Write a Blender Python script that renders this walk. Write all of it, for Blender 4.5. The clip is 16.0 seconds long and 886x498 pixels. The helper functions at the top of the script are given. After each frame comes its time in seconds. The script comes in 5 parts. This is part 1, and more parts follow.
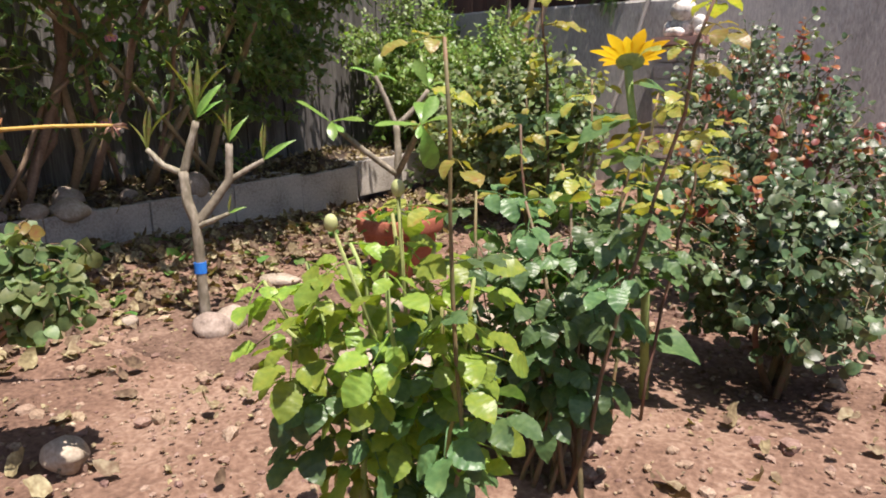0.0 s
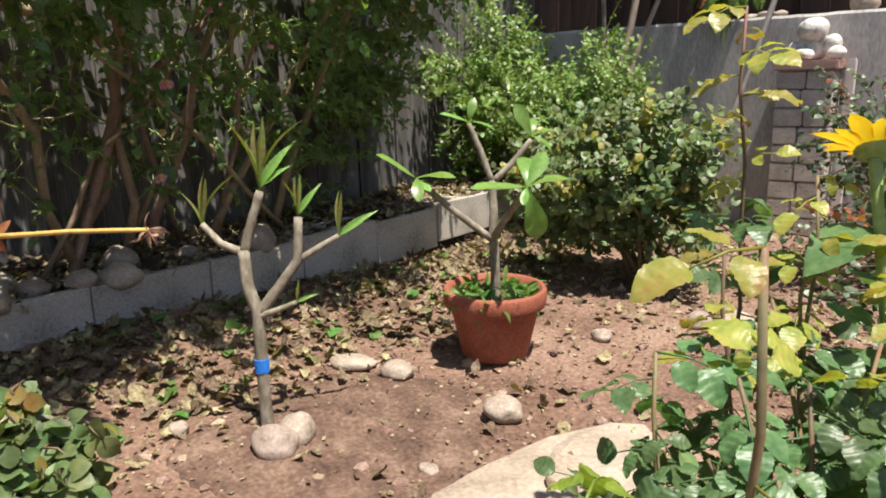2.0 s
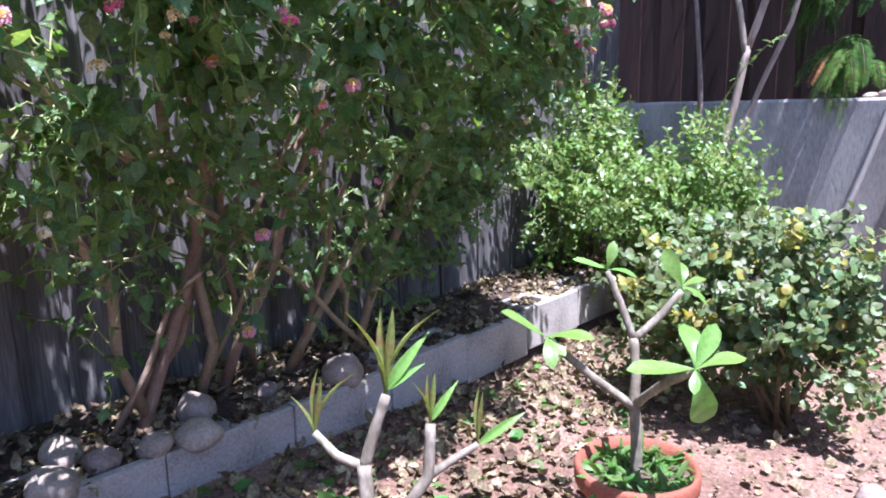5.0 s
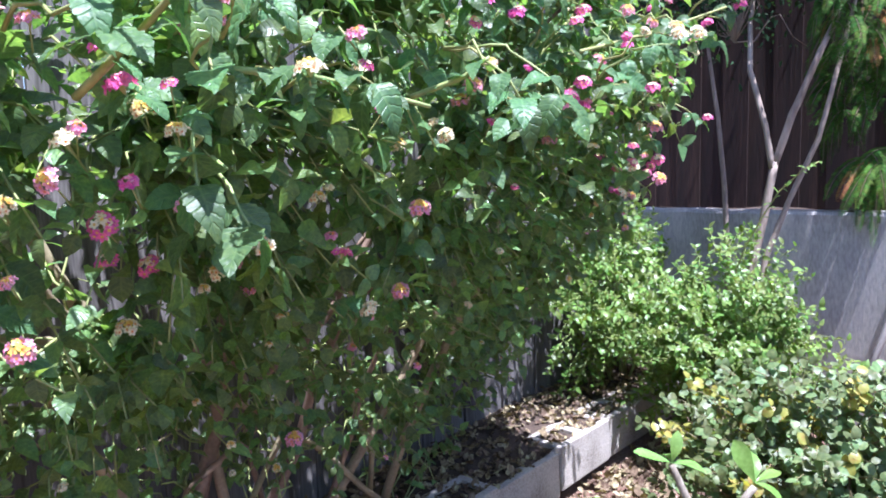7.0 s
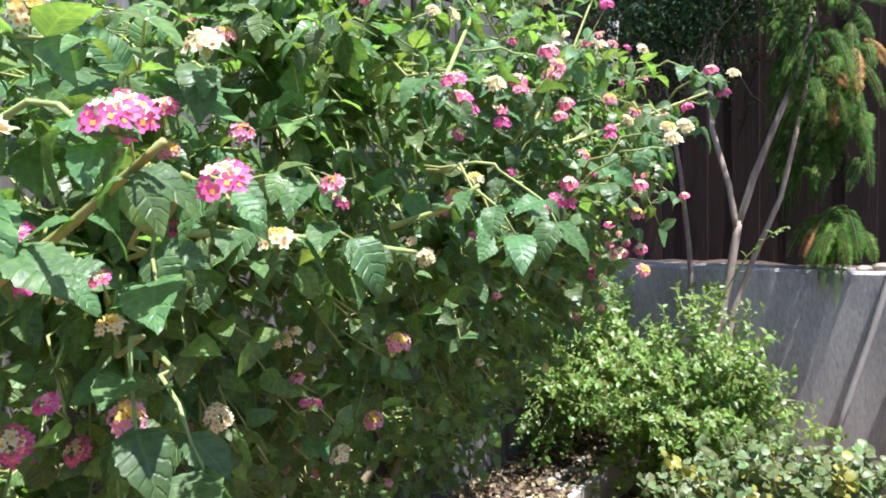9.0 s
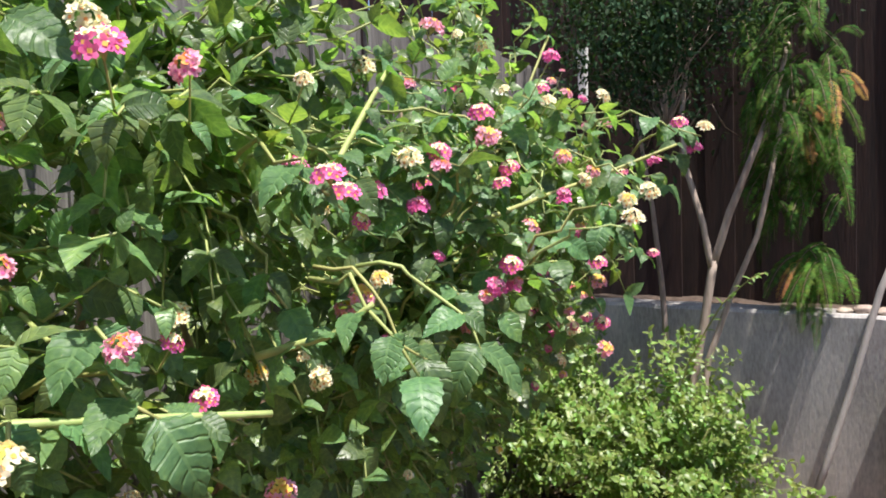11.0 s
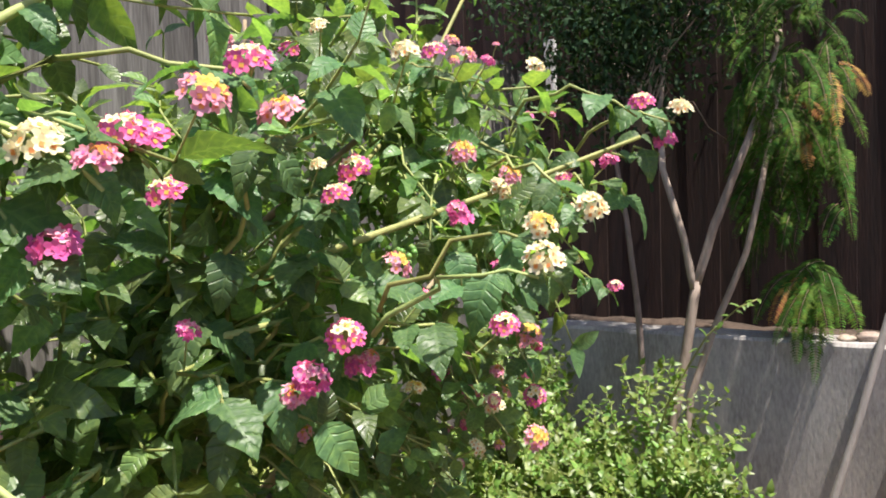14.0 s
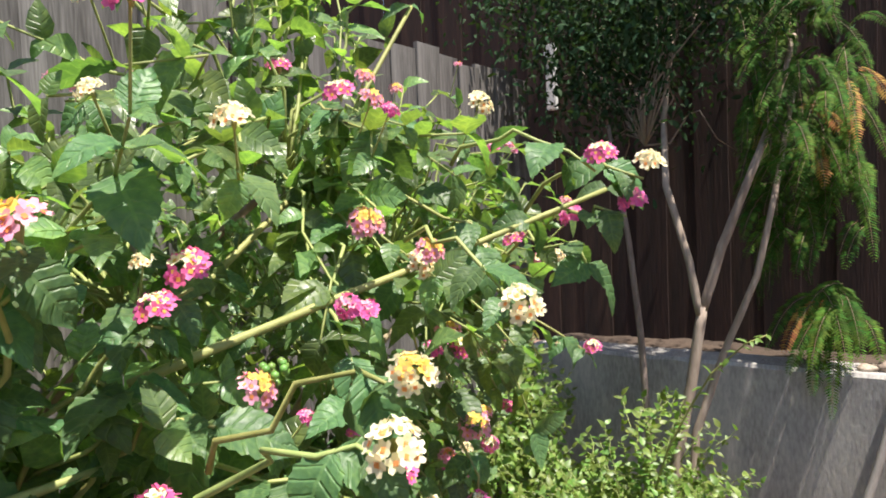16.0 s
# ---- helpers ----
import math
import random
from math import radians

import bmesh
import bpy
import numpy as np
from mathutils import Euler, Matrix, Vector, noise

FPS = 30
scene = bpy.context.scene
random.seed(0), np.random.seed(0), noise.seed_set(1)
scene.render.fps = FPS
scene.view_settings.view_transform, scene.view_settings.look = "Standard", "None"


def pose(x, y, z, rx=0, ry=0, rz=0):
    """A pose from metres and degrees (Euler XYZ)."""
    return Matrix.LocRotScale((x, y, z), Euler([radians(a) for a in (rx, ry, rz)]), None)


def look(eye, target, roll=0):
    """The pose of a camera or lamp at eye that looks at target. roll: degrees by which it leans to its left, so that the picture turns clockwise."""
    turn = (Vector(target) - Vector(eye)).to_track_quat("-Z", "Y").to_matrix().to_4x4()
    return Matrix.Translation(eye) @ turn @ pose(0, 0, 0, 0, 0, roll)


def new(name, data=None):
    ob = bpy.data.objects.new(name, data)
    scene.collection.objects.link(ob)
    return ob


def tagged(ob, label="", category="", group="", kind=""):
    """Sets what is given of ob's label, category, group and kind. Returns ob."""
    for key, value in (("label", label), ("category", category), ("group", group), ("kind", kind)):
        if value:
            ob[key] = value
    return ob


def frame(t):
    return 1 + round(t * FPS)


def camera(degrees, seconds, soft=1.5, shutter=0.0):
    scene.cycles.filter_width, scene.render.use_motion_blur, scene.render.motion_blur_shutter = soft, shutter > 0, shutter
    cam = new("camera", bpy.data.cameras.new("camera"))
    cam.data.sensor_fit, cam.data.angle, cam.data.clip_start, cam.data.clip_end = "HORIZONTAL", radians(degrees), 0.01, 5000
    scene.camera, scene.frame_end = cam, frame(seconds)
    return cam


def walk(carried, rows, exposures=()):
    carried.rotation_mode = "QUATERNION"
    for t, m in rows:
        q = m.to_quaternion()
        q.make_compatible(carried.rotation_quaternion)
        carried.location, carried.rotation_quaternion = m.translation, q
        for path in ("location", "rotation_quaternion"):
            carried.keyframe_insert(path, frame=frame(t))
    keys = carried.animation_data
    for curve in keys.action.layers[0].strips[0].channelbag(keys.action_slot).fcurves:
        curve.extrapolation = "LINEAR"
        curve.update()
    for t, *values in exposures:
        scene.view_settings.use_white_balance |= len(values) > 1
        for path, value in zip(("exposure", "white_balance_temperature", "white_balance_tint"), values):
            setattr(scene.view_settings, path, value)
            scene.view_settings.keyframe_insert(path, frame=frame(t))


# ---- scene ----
cam = camera(65.1, 16.0, 1.9)
PATH = [
    (0, (-0.795, 1.47, 0.723), (-1.882, 3.077, 0.238), -0.9),
    (0.5, (-0.881, 1.538, 0.751), (-2.033, 3.102, 0.275), -1.4),
    (1, (-0.977, 1.64, 0.771), (-2.17, 3.172, 0.29), -1.0),
    (1.5, (-1.082, 1.73, 0.816), (-2.295, 3.249, 0.346), -1.1),
    (2, (-1.157, 1.778, 0.851), (-2.392, 3.281, 0.387), -1.3),
    (2.5, (-1.245, 1.805, 0.876), (-2.52, 3.276, 0.416), -1.4),
    (3, (-1.324, 1.826, 0.912), (-2.617, 3.287, 0.47), -1.6),
    (3.2, (-1.35, 1.84, 0.921), (-2.646, 3.302, 0.493), -1.9),
    (5.3, (-1.653, 1.919, 1.222), (-2.968, 3.378, 0.841), -1.1),
    (5.5, (-1.672, 1.923, 1.256), (-2.998, 3.377, 0.9), -1.3),
    (6, (-1.752, 1.953, 1.343), (-3.086, 3.41, 1.033), -1.6),
    (6.5, (-1.805, 1.975, 1.408), (-3.141, 3.439, 1.145), -1.7),
    (7, (-1.842, 1.99, 1.468), (-3.161, 3.476, 1.237), -1.7),
    (7.5, (-1.869, 2.023, 1.522), (-3.169, 3.529, 1.307), -1.8),
    (8, (-1.916, 2.034, 1.572), (-3.19, 3.563, 1.379), -2.0),
    (8.5, (-1.948, 2.04, 1.594), (-3.197, 3.594, 1.427), -2.1),
    (9, (-1.971, 2.08, 1.624), (-3.19, 3.658, 1.472), -1.9),
    (9.5, (-2.002, 2.128, 1.653), (-3.204, 3.721, 1.514), -1.9),
    (10, (-2.018, 2.198, 1.704), (-3.205, 3.802, 1.574), -1.9),
    (10.2, (-2.015, 2.224, 1.713), (-3.197, 3.832, 1.591), -2.1),
    (12.3, (-2.103, 2.554, 1.743), (-3.257, 4.184, 1.638), -1.6),
    (12.5, (-2.114, 2.596, 1.744), (-3.261, 4.231, 1.641), -1.8),
    (13, (-2.135, 2.699, 1.747), (-3.271, 4.341, 1.647), -1.9),
    (13.5, (-2.161, 2.773, 1.744), (-3.294, 4.418, 1.648), -2.0),
    (14, (-2.159, 2.835, 1.748), (-3.297, 4.478, 1.659), -2.0),
    (14.5, (-2.162, 2.882, 1.772), (-3.314, 4.515, 1.682), -1.9),
    (15, (-2.174, 2.95, 1.8), (-3.342, 4.571, 1.712), -2.0),
    (15.5, (-2.182, 3.012, 1.812), (-3.359, 4.626, 1.722), -2.0),
    (16, (-2.172, 3.063, 1.834), (-3.347, 4.678, 1.74), -2.2),
]
walk(cam, [(t, look(eye, target, roll)) for t, eye, target, roll in PATH], [(0.0, 0.8, 6700, 17), (3.0, 0.85, 6500, 8), (5.5, 1.75, 5100, 28), (8.0, 1.6, 5500, 18), (10.0, 1.2, 6200, 13), (12.5, 1.1, 6600, 15), (16.0, 1.12, 6700, 12)])

# ---------------------------------------------------------------- world and sun
SUN_DIR = Vector((-0.30, 0.06, -0.945)).normalized()
world = bpy.data.worlds.new("world")
scene.world = world
world.use_nodes = True
sky = world.node_tree.nodes.new("ShaderNodeTexSky")
sky.sky_type, sky.sun_disc = "NISHITA", False
sky.sun_elevation = math.asin(-SUN_DIR.z)
sky.sun_rotation = math.atan2(-SUN_DIR.x, -SUN_DIR.y)
world.node_tree.links.new(sky.outputs[0], world.node_tree.nodes["Background"].inputs[0])
world.node_tree.nodes["Background"].inputs[1].default_value = 0.085
sun = new("sun", bpy.data.lights.new("sun", "SUN"))
sun.data.energy, sun.data.angle, sun.data.color = 5.0, radians(0.53), (1.0, 0.95, 0.87)
sun.matrix_world = look((0, 0, 8), Vector((0, 0, 8)) + SUN_DIR)


# ---------------------------------------------------------------- materials
def material(name, colors, scale=8.0, rough=0.8, bump=0.3, fine=90.0, see_through=0.0, spec=0.4, per="object", stretch=(1, 1, 1), hue=0.03, value=0.25, metal=0.0, bump_size=0.01, veins=0):
    """Two scales of noise mix the colours; each piece or island shifts a little in hue and value."""
    m = bpy.data.materials.new(name)
    m.use_nodes = True
    nt, n = m.node_tree, m.node_tree.nodes
    p = n["Principled BSDF"]
    co = n.new("ShaderNodeTexCoord")
    mp = n.new("ShaderNodeMapping")
    mp.inputs["Scale"].default_value = stretch
    nt.links.new(co.outputs["Object"], mp.inputs[0])
    big = n.new("ShaderNodeTexNoise")
    big.inputs["Scale"].default_value, big.inputs["Detail"].default_value = scale, 6
    small = n.new("ShaderNodeTexNoise")
    small.inputs["Scale"].default_value, small.inputs["Detail"].default_value = fine, 5
    for tex in (big, small):
        nt.links.new(mp.outputs[0], tex.inputs["Vector"])
    mix = n.new("ShaderNodeMath")
    mix.operation = "MULTIPLY_ADD"
    mix.inputs[1].default_value = 0.45
    scaled = n.new("ShaderNodeMath")
    scaled.operation = "MULTIPLY"
    scaled.inputs[1].default_value = 0.55
    nt.links.new(big.outputs[0], scaled.inputs[0])
    nt.links.new(small.outputs[0], mix.inputs[0])
    nt.links.new(scaled.outputs[0], mix.inputs[2])
    ramp = n.new("ShaderNodeValToRGB")
    cr = ramp.color_ramp
    while len(cr.elements) < len(colors):
        cr.elements.new(0.5)
    for k, c in enumerate(colors):
        cr.elements[k].position = 0.33 + 0.34 * k / max(1, len(colors) - 1)
        cr.elements[k].color = (*c, 1)
    nt.links.new(mix.outputs[0], ramp.inputs[0])
    shift = n.new("ShaderNodeHueSaturation")
    if per == "island":
        rnd = n.new("ShaderNodeNewGeometry").outputs["Random Per Island"]
    else:
        rnd = n.new("ShaderNodeObjectInfo").outputs["Random"]
    for key, span, mid in (("Hue", hue, 0.5), ("Value", value, 1.0)):
        r = n.new("ShaderNodeMapRange")
        r.inputs[3].default_value, r.inputs[4].default_value = mid - span, mid + span
        nt.links.new(rnd, r.inputs[0])
        nt.links.new(r.outputs[0], shift.inputs[key])
    nt.links.new(ramp.outputs[0], shift.inputs["Color"])
    tone, height = shift.outputs[0], mix.outputs[0]
    if veins:
        def calc(op, a, b):
            q = n.new("ShaderNodeMath")
            q.operation = op
            for k, v in enumerate((a, b)):
                if isinstance(v, (int, float)):
                    q.inputs[k].default_value = v
                elif v is not None:
                    nt.links.new(v, q.inputs[k])
            return q.outputs[0]
        uvm = n.new("ShaderNodeUVMap")
        uvm.uv_map = "leaf"
        sep = n.new("ShaderNodeSeparateXYZ")
        nt.links.new(uvm.outputs[0], sep.inputs[0])
        across = calc("ABSOLUTE", sep.outputs[0], None)
        phase = calc("SUBTRACT", calc("MULTIPLY", sep.outputs[1], veins * 6.283), calc("MULTIPLY", across, 7.0))
        rib = calc("POWER", calc("MAXIMUM", calc("SINE", phase, None), 0.0), 5.0)
        mid = calc("LESS_THAN", across, 0.07)
        line = calc("MAXIMUM", rib, mid)
        pale = n.new("ShaderNodeMixRGB")
        pale.blend_type = "ADD"
        pale.inputs[2].default_value = (0.03, 0.042, 0.015, 1)
        nt.links.new(line, pale.inputs[0])
        nt.links.new(tone, pale.inputs[1])
        tone = pale.outputs[0]
        height = calc("SUBTRACT", height, calc("MULTIPLY", line, 0.8))
    nt.links.new(tone, p.inputs["Base Color"])
    p.inputs["Roughness"].default_value, p.inputs["Metallic"].default_value = rough, metal
    p.inputs["Specular IOR Level"].default_value = spec
    if bump:
        b = n.new("ShaderNodeBump")
        b.inputs["Strength"].default_value, b.inputs["Distance"].default_value = bump, bump_size
        nt.links.new(height, b.inputs["Height"])
        nt.links.new(b.outputs[0], p.inputs["Normal"])
    if see_through:
        tr = n.new("ShaderNodeBsdfTranslucent")
        warm = n.new("ShaderNodeMixRGB")
        warm.blend_type, warm.inputs[0].default_value = "MULTIPLY", 1.0
        warm.inputs[2].default_value = (1.5, 1.55, 0.55, 1) if "leaf" in name else (1.0, 1.0, 1.0, 1)
        nt.links.new(tone, warm.inputs[1])
        nt.links.new(warm.outputs[0], tr.inputs[0])
        ms = n.new("ShaderNodeMixShader")
        ms.inputs[0].default_value = see_through
        nt.links.new(p.outputs[0], ms.inputs[1])
        nt.links.new(tr.outputs[0], ms.inputs[2])
        nt.links.new(ms.outputs[0], n["Material Output"].inputs[0])
    return m


M_SOIL = material("soil", [(0.075, 0.040, 0.027), (0.19, 0.112, 0.078), (0.33, 0.225, 0.165)], 2.6, 0.95, 0.9, 70, value=0, hue=0, bump_size=0.02)
M_MOIST = material("moist_soil", [(0.055, 0.031, 0.022), (0.135, 0.080, 0.056), (0.25, 0.165, 0.12)], 9, 0.95, 0.9, 75, value=0, hue=0, bump_size=0.02)
M_CLOD = material("clod", [(0.14, 0.085, 0.06), (0.27, 0.18, 0.135), (0.42, 0.32, 0.25)], 20, 0.95, 0.6, 150, per="island", value=0.3)
M_HUMUS = material("humus", [(0.035, 0.024, 0.018), (0.10, 0.07, 0.05)], 9, 0.95, 0.9, 80, value=0, hue=0, bump_size=0.02)
M_BLOCK = material("concrete_block", [(0.20, 0.175, 0.145), (0.41, 0.375, 0.325), (0.56, 0.52, 0.46)], 4.5, 0.92, 0.6, 120, value=0.08, hue=0.005)
M_WALL = material("cement_wall", [(0.25, 0.235, 0.225), (0.40, 0.38, 0.36), (0.55, 0.515, 0.475)], 2.2, 0.9, 0.35, 55, value=0, hue=0, stretch=(1.8, 1, 0.55))
M_FENCE = material("weathered_board", [(0.05, 0.045, 0.042), (0.12, 0.112, 0.106), (0.22, 0.207, 0.197)], 9, 0.9, 0.7, 60, stretch=(3, 3, 0.16), value=0.18, hue=0.01)
M_DARKFENCE = material("stained_board", [(0.010, 0.005, 0.004), (0.024, 0.011, 0.008), (0.048, 0.022, 0.015)], 8, 0.8, 0.6, 50, stretch=(3, 3, 0.18), value=0.2, hue=0.01)
M_STONE = material("river_stone", [(0.20, 0.155, 0.12), (0.33, 0.265, 0.21), (0.46, 0.385, 0.32)], 14, 0.75, 0.25, 120, value=0.14, hue=0.015)
M_SLAB = material("flagstone", [(0.24, 0.185, 0.13), (0.36, 0.295, 0.225), (0.46, 0.39, 0.31)], 9, 0.85, 0.4, 90, value=0.08, hue=0.01)
M_POT = material("terracotta", [(0.20, 0.055, 0.032), (0.30, 0.092, 0.052), (0.37, 0.15, 0.10)], 9, 0.8, 0.25, 110, value=0, hue=0)
M_POTSOIL = material("pot_soil", [(0.06, 0.04, 0.03), (0.16, 0.11, 0.08)], 30, 0.95, 0.8, 120, value=0, hue=0)
M_BARK = material("grey_bark", [(0.12, 0.105, 0.07), (0.23, 0.20, 0.145), (0.42, 0.37, 0.30)], 16, 0.85, 0.6, 70, stretch=(1, 1, 0.5), value=0.1, hue=0.01)
M_TRUNK = material("tree_bark", [(0.20, 0.15, 0.12), (0.30, 0.235, 0.19), (0.40, 0.325, 0.27)], 8, 0.85, 0.5, 60, stretch=(1, 1, 0.3), value=0.1, hue=0.01)
M_GREENSTEM = material("green_stem", [(0.20, 0.24, 0.07), (0.36, 0.39, 0.14)], 20, 0.6, 0.2, 90, value=0.15)
M_CANE = material("rose_cane", [(0.09, 0.085, 0.04), (0.17, 0.13, 0.07), (0.20, 0.09, 0.06)], 14, 0.6, 0.2, 90, value=0.2)
M_WOODSTEM = material("woody_stem", [(0.22, 0.16, 0.10), (0.38, 0.30, 0.20)], 16, 0.8, 0.4, 90, value=0.2)
M_LANTANA = material("lantana_leaf", [(0.072, 0.135, 0.060), (0.135, 0.225, 0.085), (0.25, 0.36, 0.11)], 14, 0.36, 0.5, 140, 0.48, 0.6, "island", hue=0.025, value=0.4, bump_size=0.003, veins=6)
M_LANTBIG = material("lantana_leaf_large", [(0.060, 0.13, 0.058), (0.105, 0.20, 0.078), (0.20, 0.32, 0.10)], 22, 0.42, 0.5, 150, 0.40, 0.4, "object", hue=0.02, value=0.3, bump_size=0.003, veins=7)
M_ROSE = material("rose_leaf", [(0.07, 0.115, 0.048), (0.135, 0.19, 0.072), (0.24, 0.28, 0.11)], 12, 0.46, 0.25, 90, 0.30, 0.5, "island", hue=0.03, value=0.35)
M_ROSEDARK = material("rose_leaf_dark", [(0.040, 0.072, 0.036), (0.075, 0.118, 0.055), (0.16, 0.20, 0.10)], 12, 0.40, 0.25, 90, 0.25, 0.5, "island", hue=0.03, value=0.4)
M_ROSEBIG = material("rose_leaf_large", [(0.06, 0.125, 0.05), (0.11, 0.19, 0.075), (0.19, 0.27, 0.10)], 14, 0.40, 0.3, 90, 0.32, 0.5, "object", hue=0.02, value=0.3, bump_size=0.004)
M_ROSEFRESH = material("rose_leaf_fresh", [(0.16, 0.26, 0.05), (0.25, 0.35, 0.06), (0.36, 0.40, 0.07)], 14, 0.38, 0.3, 90, 0.40, 0.4, "object", hue=0.02, value=0.25, bump_size=0.004)
M_ROSEYOUNG = material("rose_leaf_young", [(0.22, 0.25, 0.05), (0.32, 0.30, 0.07), (0.34, 0.17, 0.06)], 18, 0.4, 0.2, 90, 0.4, 0.5, "object", hue=0.03, value=0.25)
M_ROSERED = material("rose_leaf_red", [(0.22, 0.035, 0.025), (0.30, 0.09, 0.05), (0.28, 0.15, 0.06)], 18, 0.4, 0.2, 90, 0.35, 0.5, "island", hue=0.03, value=0.3)
M_JASMINE = material("jasmine_leaf", [(0.07, 0.14, 0.03), (0.15, 0.24, 0.05), (0.30, 0.37, 0.09)], 9, 0.42, 0.1, 60, 0.35, 0.5, "island", hue=0.025, value=0.35)
M_FERN = material("fern_leaf", [(0.018, 0.048, 0.008), (0.042, 0.095, 0.014), (0.13, 0.21, 0.032)], 7, 0.75, 0.1, 60, 0.25, 0.12, "island", hue=0.03, value=0.35)
M_FERNDRY = material("fern_leaf_dry", [(0.30, 0.14, 0.04), (0.42, 0.24, 0.08)], 6, 0.7, 0.1, 60, 0.3, 0.2, "island")
# crown leaves: the shade they hang in is put into the dark green
M_SHADELEAF = material("crown_leaf_shade", [(0.02, 0.045, 0.02), (0.04, 0.08, 0.035)], 4, 0.7, 0.1, 60, 0.2, 0.12, "island", value=0.4)
M_PLUM = material("plumeria_leaf", [(0.12, 0.24, 0.045), (0.18, 0.33, 0.07), (0.25, 0.41, 0.11)], 16, 0.35, 0.15, 90, 0.28, 0.5, "object", hue=0.015, value=0.15)
M_PLUMNEW = material("plumeria_leaf_young", [(0.10, 0.13, 0.04), (0.20, 0.23, 0.06), (0.19, 0.09, 0.045)], 22, 0.45, 0.15, 90, 0.3, 0.4, "object", hue=0.02, value=0.25)
M_LITTER = material("dry_leaf", [(0.07, 0.045, 0.03), (0.21, 0.155, 0.095), (0.42, 0.37, 0.24)], 16, 0.85, 0.3, 90, 0.15, 0.2, "island", hue=0.03, value=0.45)
M_WEED = material("weed_leaf", [(0.07, 0.16, 0.035), (0.16, 0.27, 0.07)], 9, 0.5, 0.1, 60, 0.35, 0.4, "island", value=0.3)
M_PALEPINK = material("petal_pale_pink", [(0.78, 0.28, 0.42), (0.86, 0.48, 0.56)], 60, 0.6, 0.0, 120, 0.3, 0.2, "island", hue=0.02, value=0.15)
M_PINK = material("petal_pink", [(0.70, 0.10, 0.34), (0.82, 0.22, 0.48)], 60, 0.6, 0.0, 120, 0.35, 0.2, "island", hue=0.02, value=0.2)
M_CREAM = material("petal_cream", [(0.86, 0.77, 0.42), (0.91, 0.87, 0.70)], 60, 0.6, 0.0, 120, 0.35, 0.2, "island", hue=0.015, value=0.12)
M_YELLOW = material("petal_yellow", [(0.80, 0.50, 0.08), (0.86, 0.64, 0.20)], 60, 0.6, 0.0, 120, 0.35, 0.2, "island", hue=0.015, value=0.12)
M_ORANGE = material("petal_orange", [(0.78, 0.26, 0.07), (0.82, 0.42, 0.16)], 60, 0.6, 0.0, 120, 0.35, 0.2, "island", hue=0.015, value=0.12)
M_SUNFLOWER = material("petal_sunflower", [(0.85, 0.50, 0.015), (0.90, 0.62, 0.03)], 30, 0.55, 0.1, 90, 0.4, 0.2, "object", hue=0.012, value=0.1)
M_BERRY = material("green_berry", [(0.10, 0.20, 0.04), (0.20, 0.30, 0.07)], 30, 0.4, 0.0, 90, 0.0, 0.5, "island")
M_TAPE = material("blue_tape", [(0.015, 0.16, 0.62), (0.03, 0.24, 0.75)], 60, 0.5, 0.1, 90, value=0, hue=0)
M_STICK = material("yellow_stalk", [(0.50, 0.30, 0.06), (0.66, 0.46, 0.14)], 14, 0.6, 0.2, 80, value=0, hue=0)
M_BUD = material("green_bud", [(0.32, 0.36, 0.14), (0.48, 0.50, 0.24)], 30, 0.5, 0.2, 80, value=0, hue=0)
M_DRYFLOWER = material("dry_bloom", [(0.30, 0.16, 0.10), (0.56, 0.38, 0.28)], 40, 0.8, 0.3, 80, 0.2, 0.2, "island")
M_STATUE = material("weathered_stone", [(0.26, 0.20, 0.15), (0.62, 0.58, 0.53), (0.80, 0.78, 0.74)], 16, 0.85, 0.5, 60, value=0, hue=0)
M_PILLAR = material("split_block", [(0.30, 0.25, 0.21), (0.43, 0.38, 0.34), (0.54, 0.49, 0.45)], 10, 0.9, 0.5, 90, value=0.1, hue=0.01)
M_CAP = material("cap_block", [(0.34, 0.20, 0.16), (0.45, 0.30, 0.25)], 10, 0.9, 0.4, 90, value=0.05, hue=0.01)
M_POLE = material("weathered_pole", [(0.27, 0.24, 0.22), (0.42, 0.39, 0.36)], 12, 0.85, 0.4, 70, stretch=(1, 1, 0.2), value=0, hue=0)
M_POST = material("painted_post", [(0.52, 0.46, 0.42), (0.64, 0.58, 0.54)], 9, 0.7, 0.2, 80, value=0, hue=0)
M_SCONCE = material("light_housing", [(0.62, 0.62, 0.62), (0.74, 0.74, 0.73)], 9, 0.5, 0.0, 80, value=0, hue=0)


# ---------------------------------------------------------------- mesh helpers
def add_uv(me, uv):
    """A map of leaf coordinates: x across the blade from -1 to 1, y along it."""
    loops = np.empty(len(me.loops), np.int32)
    me.loops.foreach_get("vertex_index", loops)
    me.uv_layers.new(name="leaf").data.foreach_set("uv", np.asarray(uv, np.float32)[loops].ravel())


def put(name, verts, faces, mats, parent=None, label="", smooth=False, index=None, uv=None):
    me = bpy.data.meshes.new(name)
    me.from_pydata(verts, [], faces)
    if uv is not None:
        add_uv(me, uv)
    for m in mats if isinstance(mats, (list, tuple)) else [mats]:
        me.materials.append(m)
    if index is not None:
        me.polygons.foreach_set("material_index", index)
    if smooth:
        me.polygons.foreach_set("use_smooth", [True] * len(me.polygons))
    me.update()
    ob = new(name, me)
    if parent:
        ob.parent = parent
    if label:
        tagged(ob, label)
    return ob


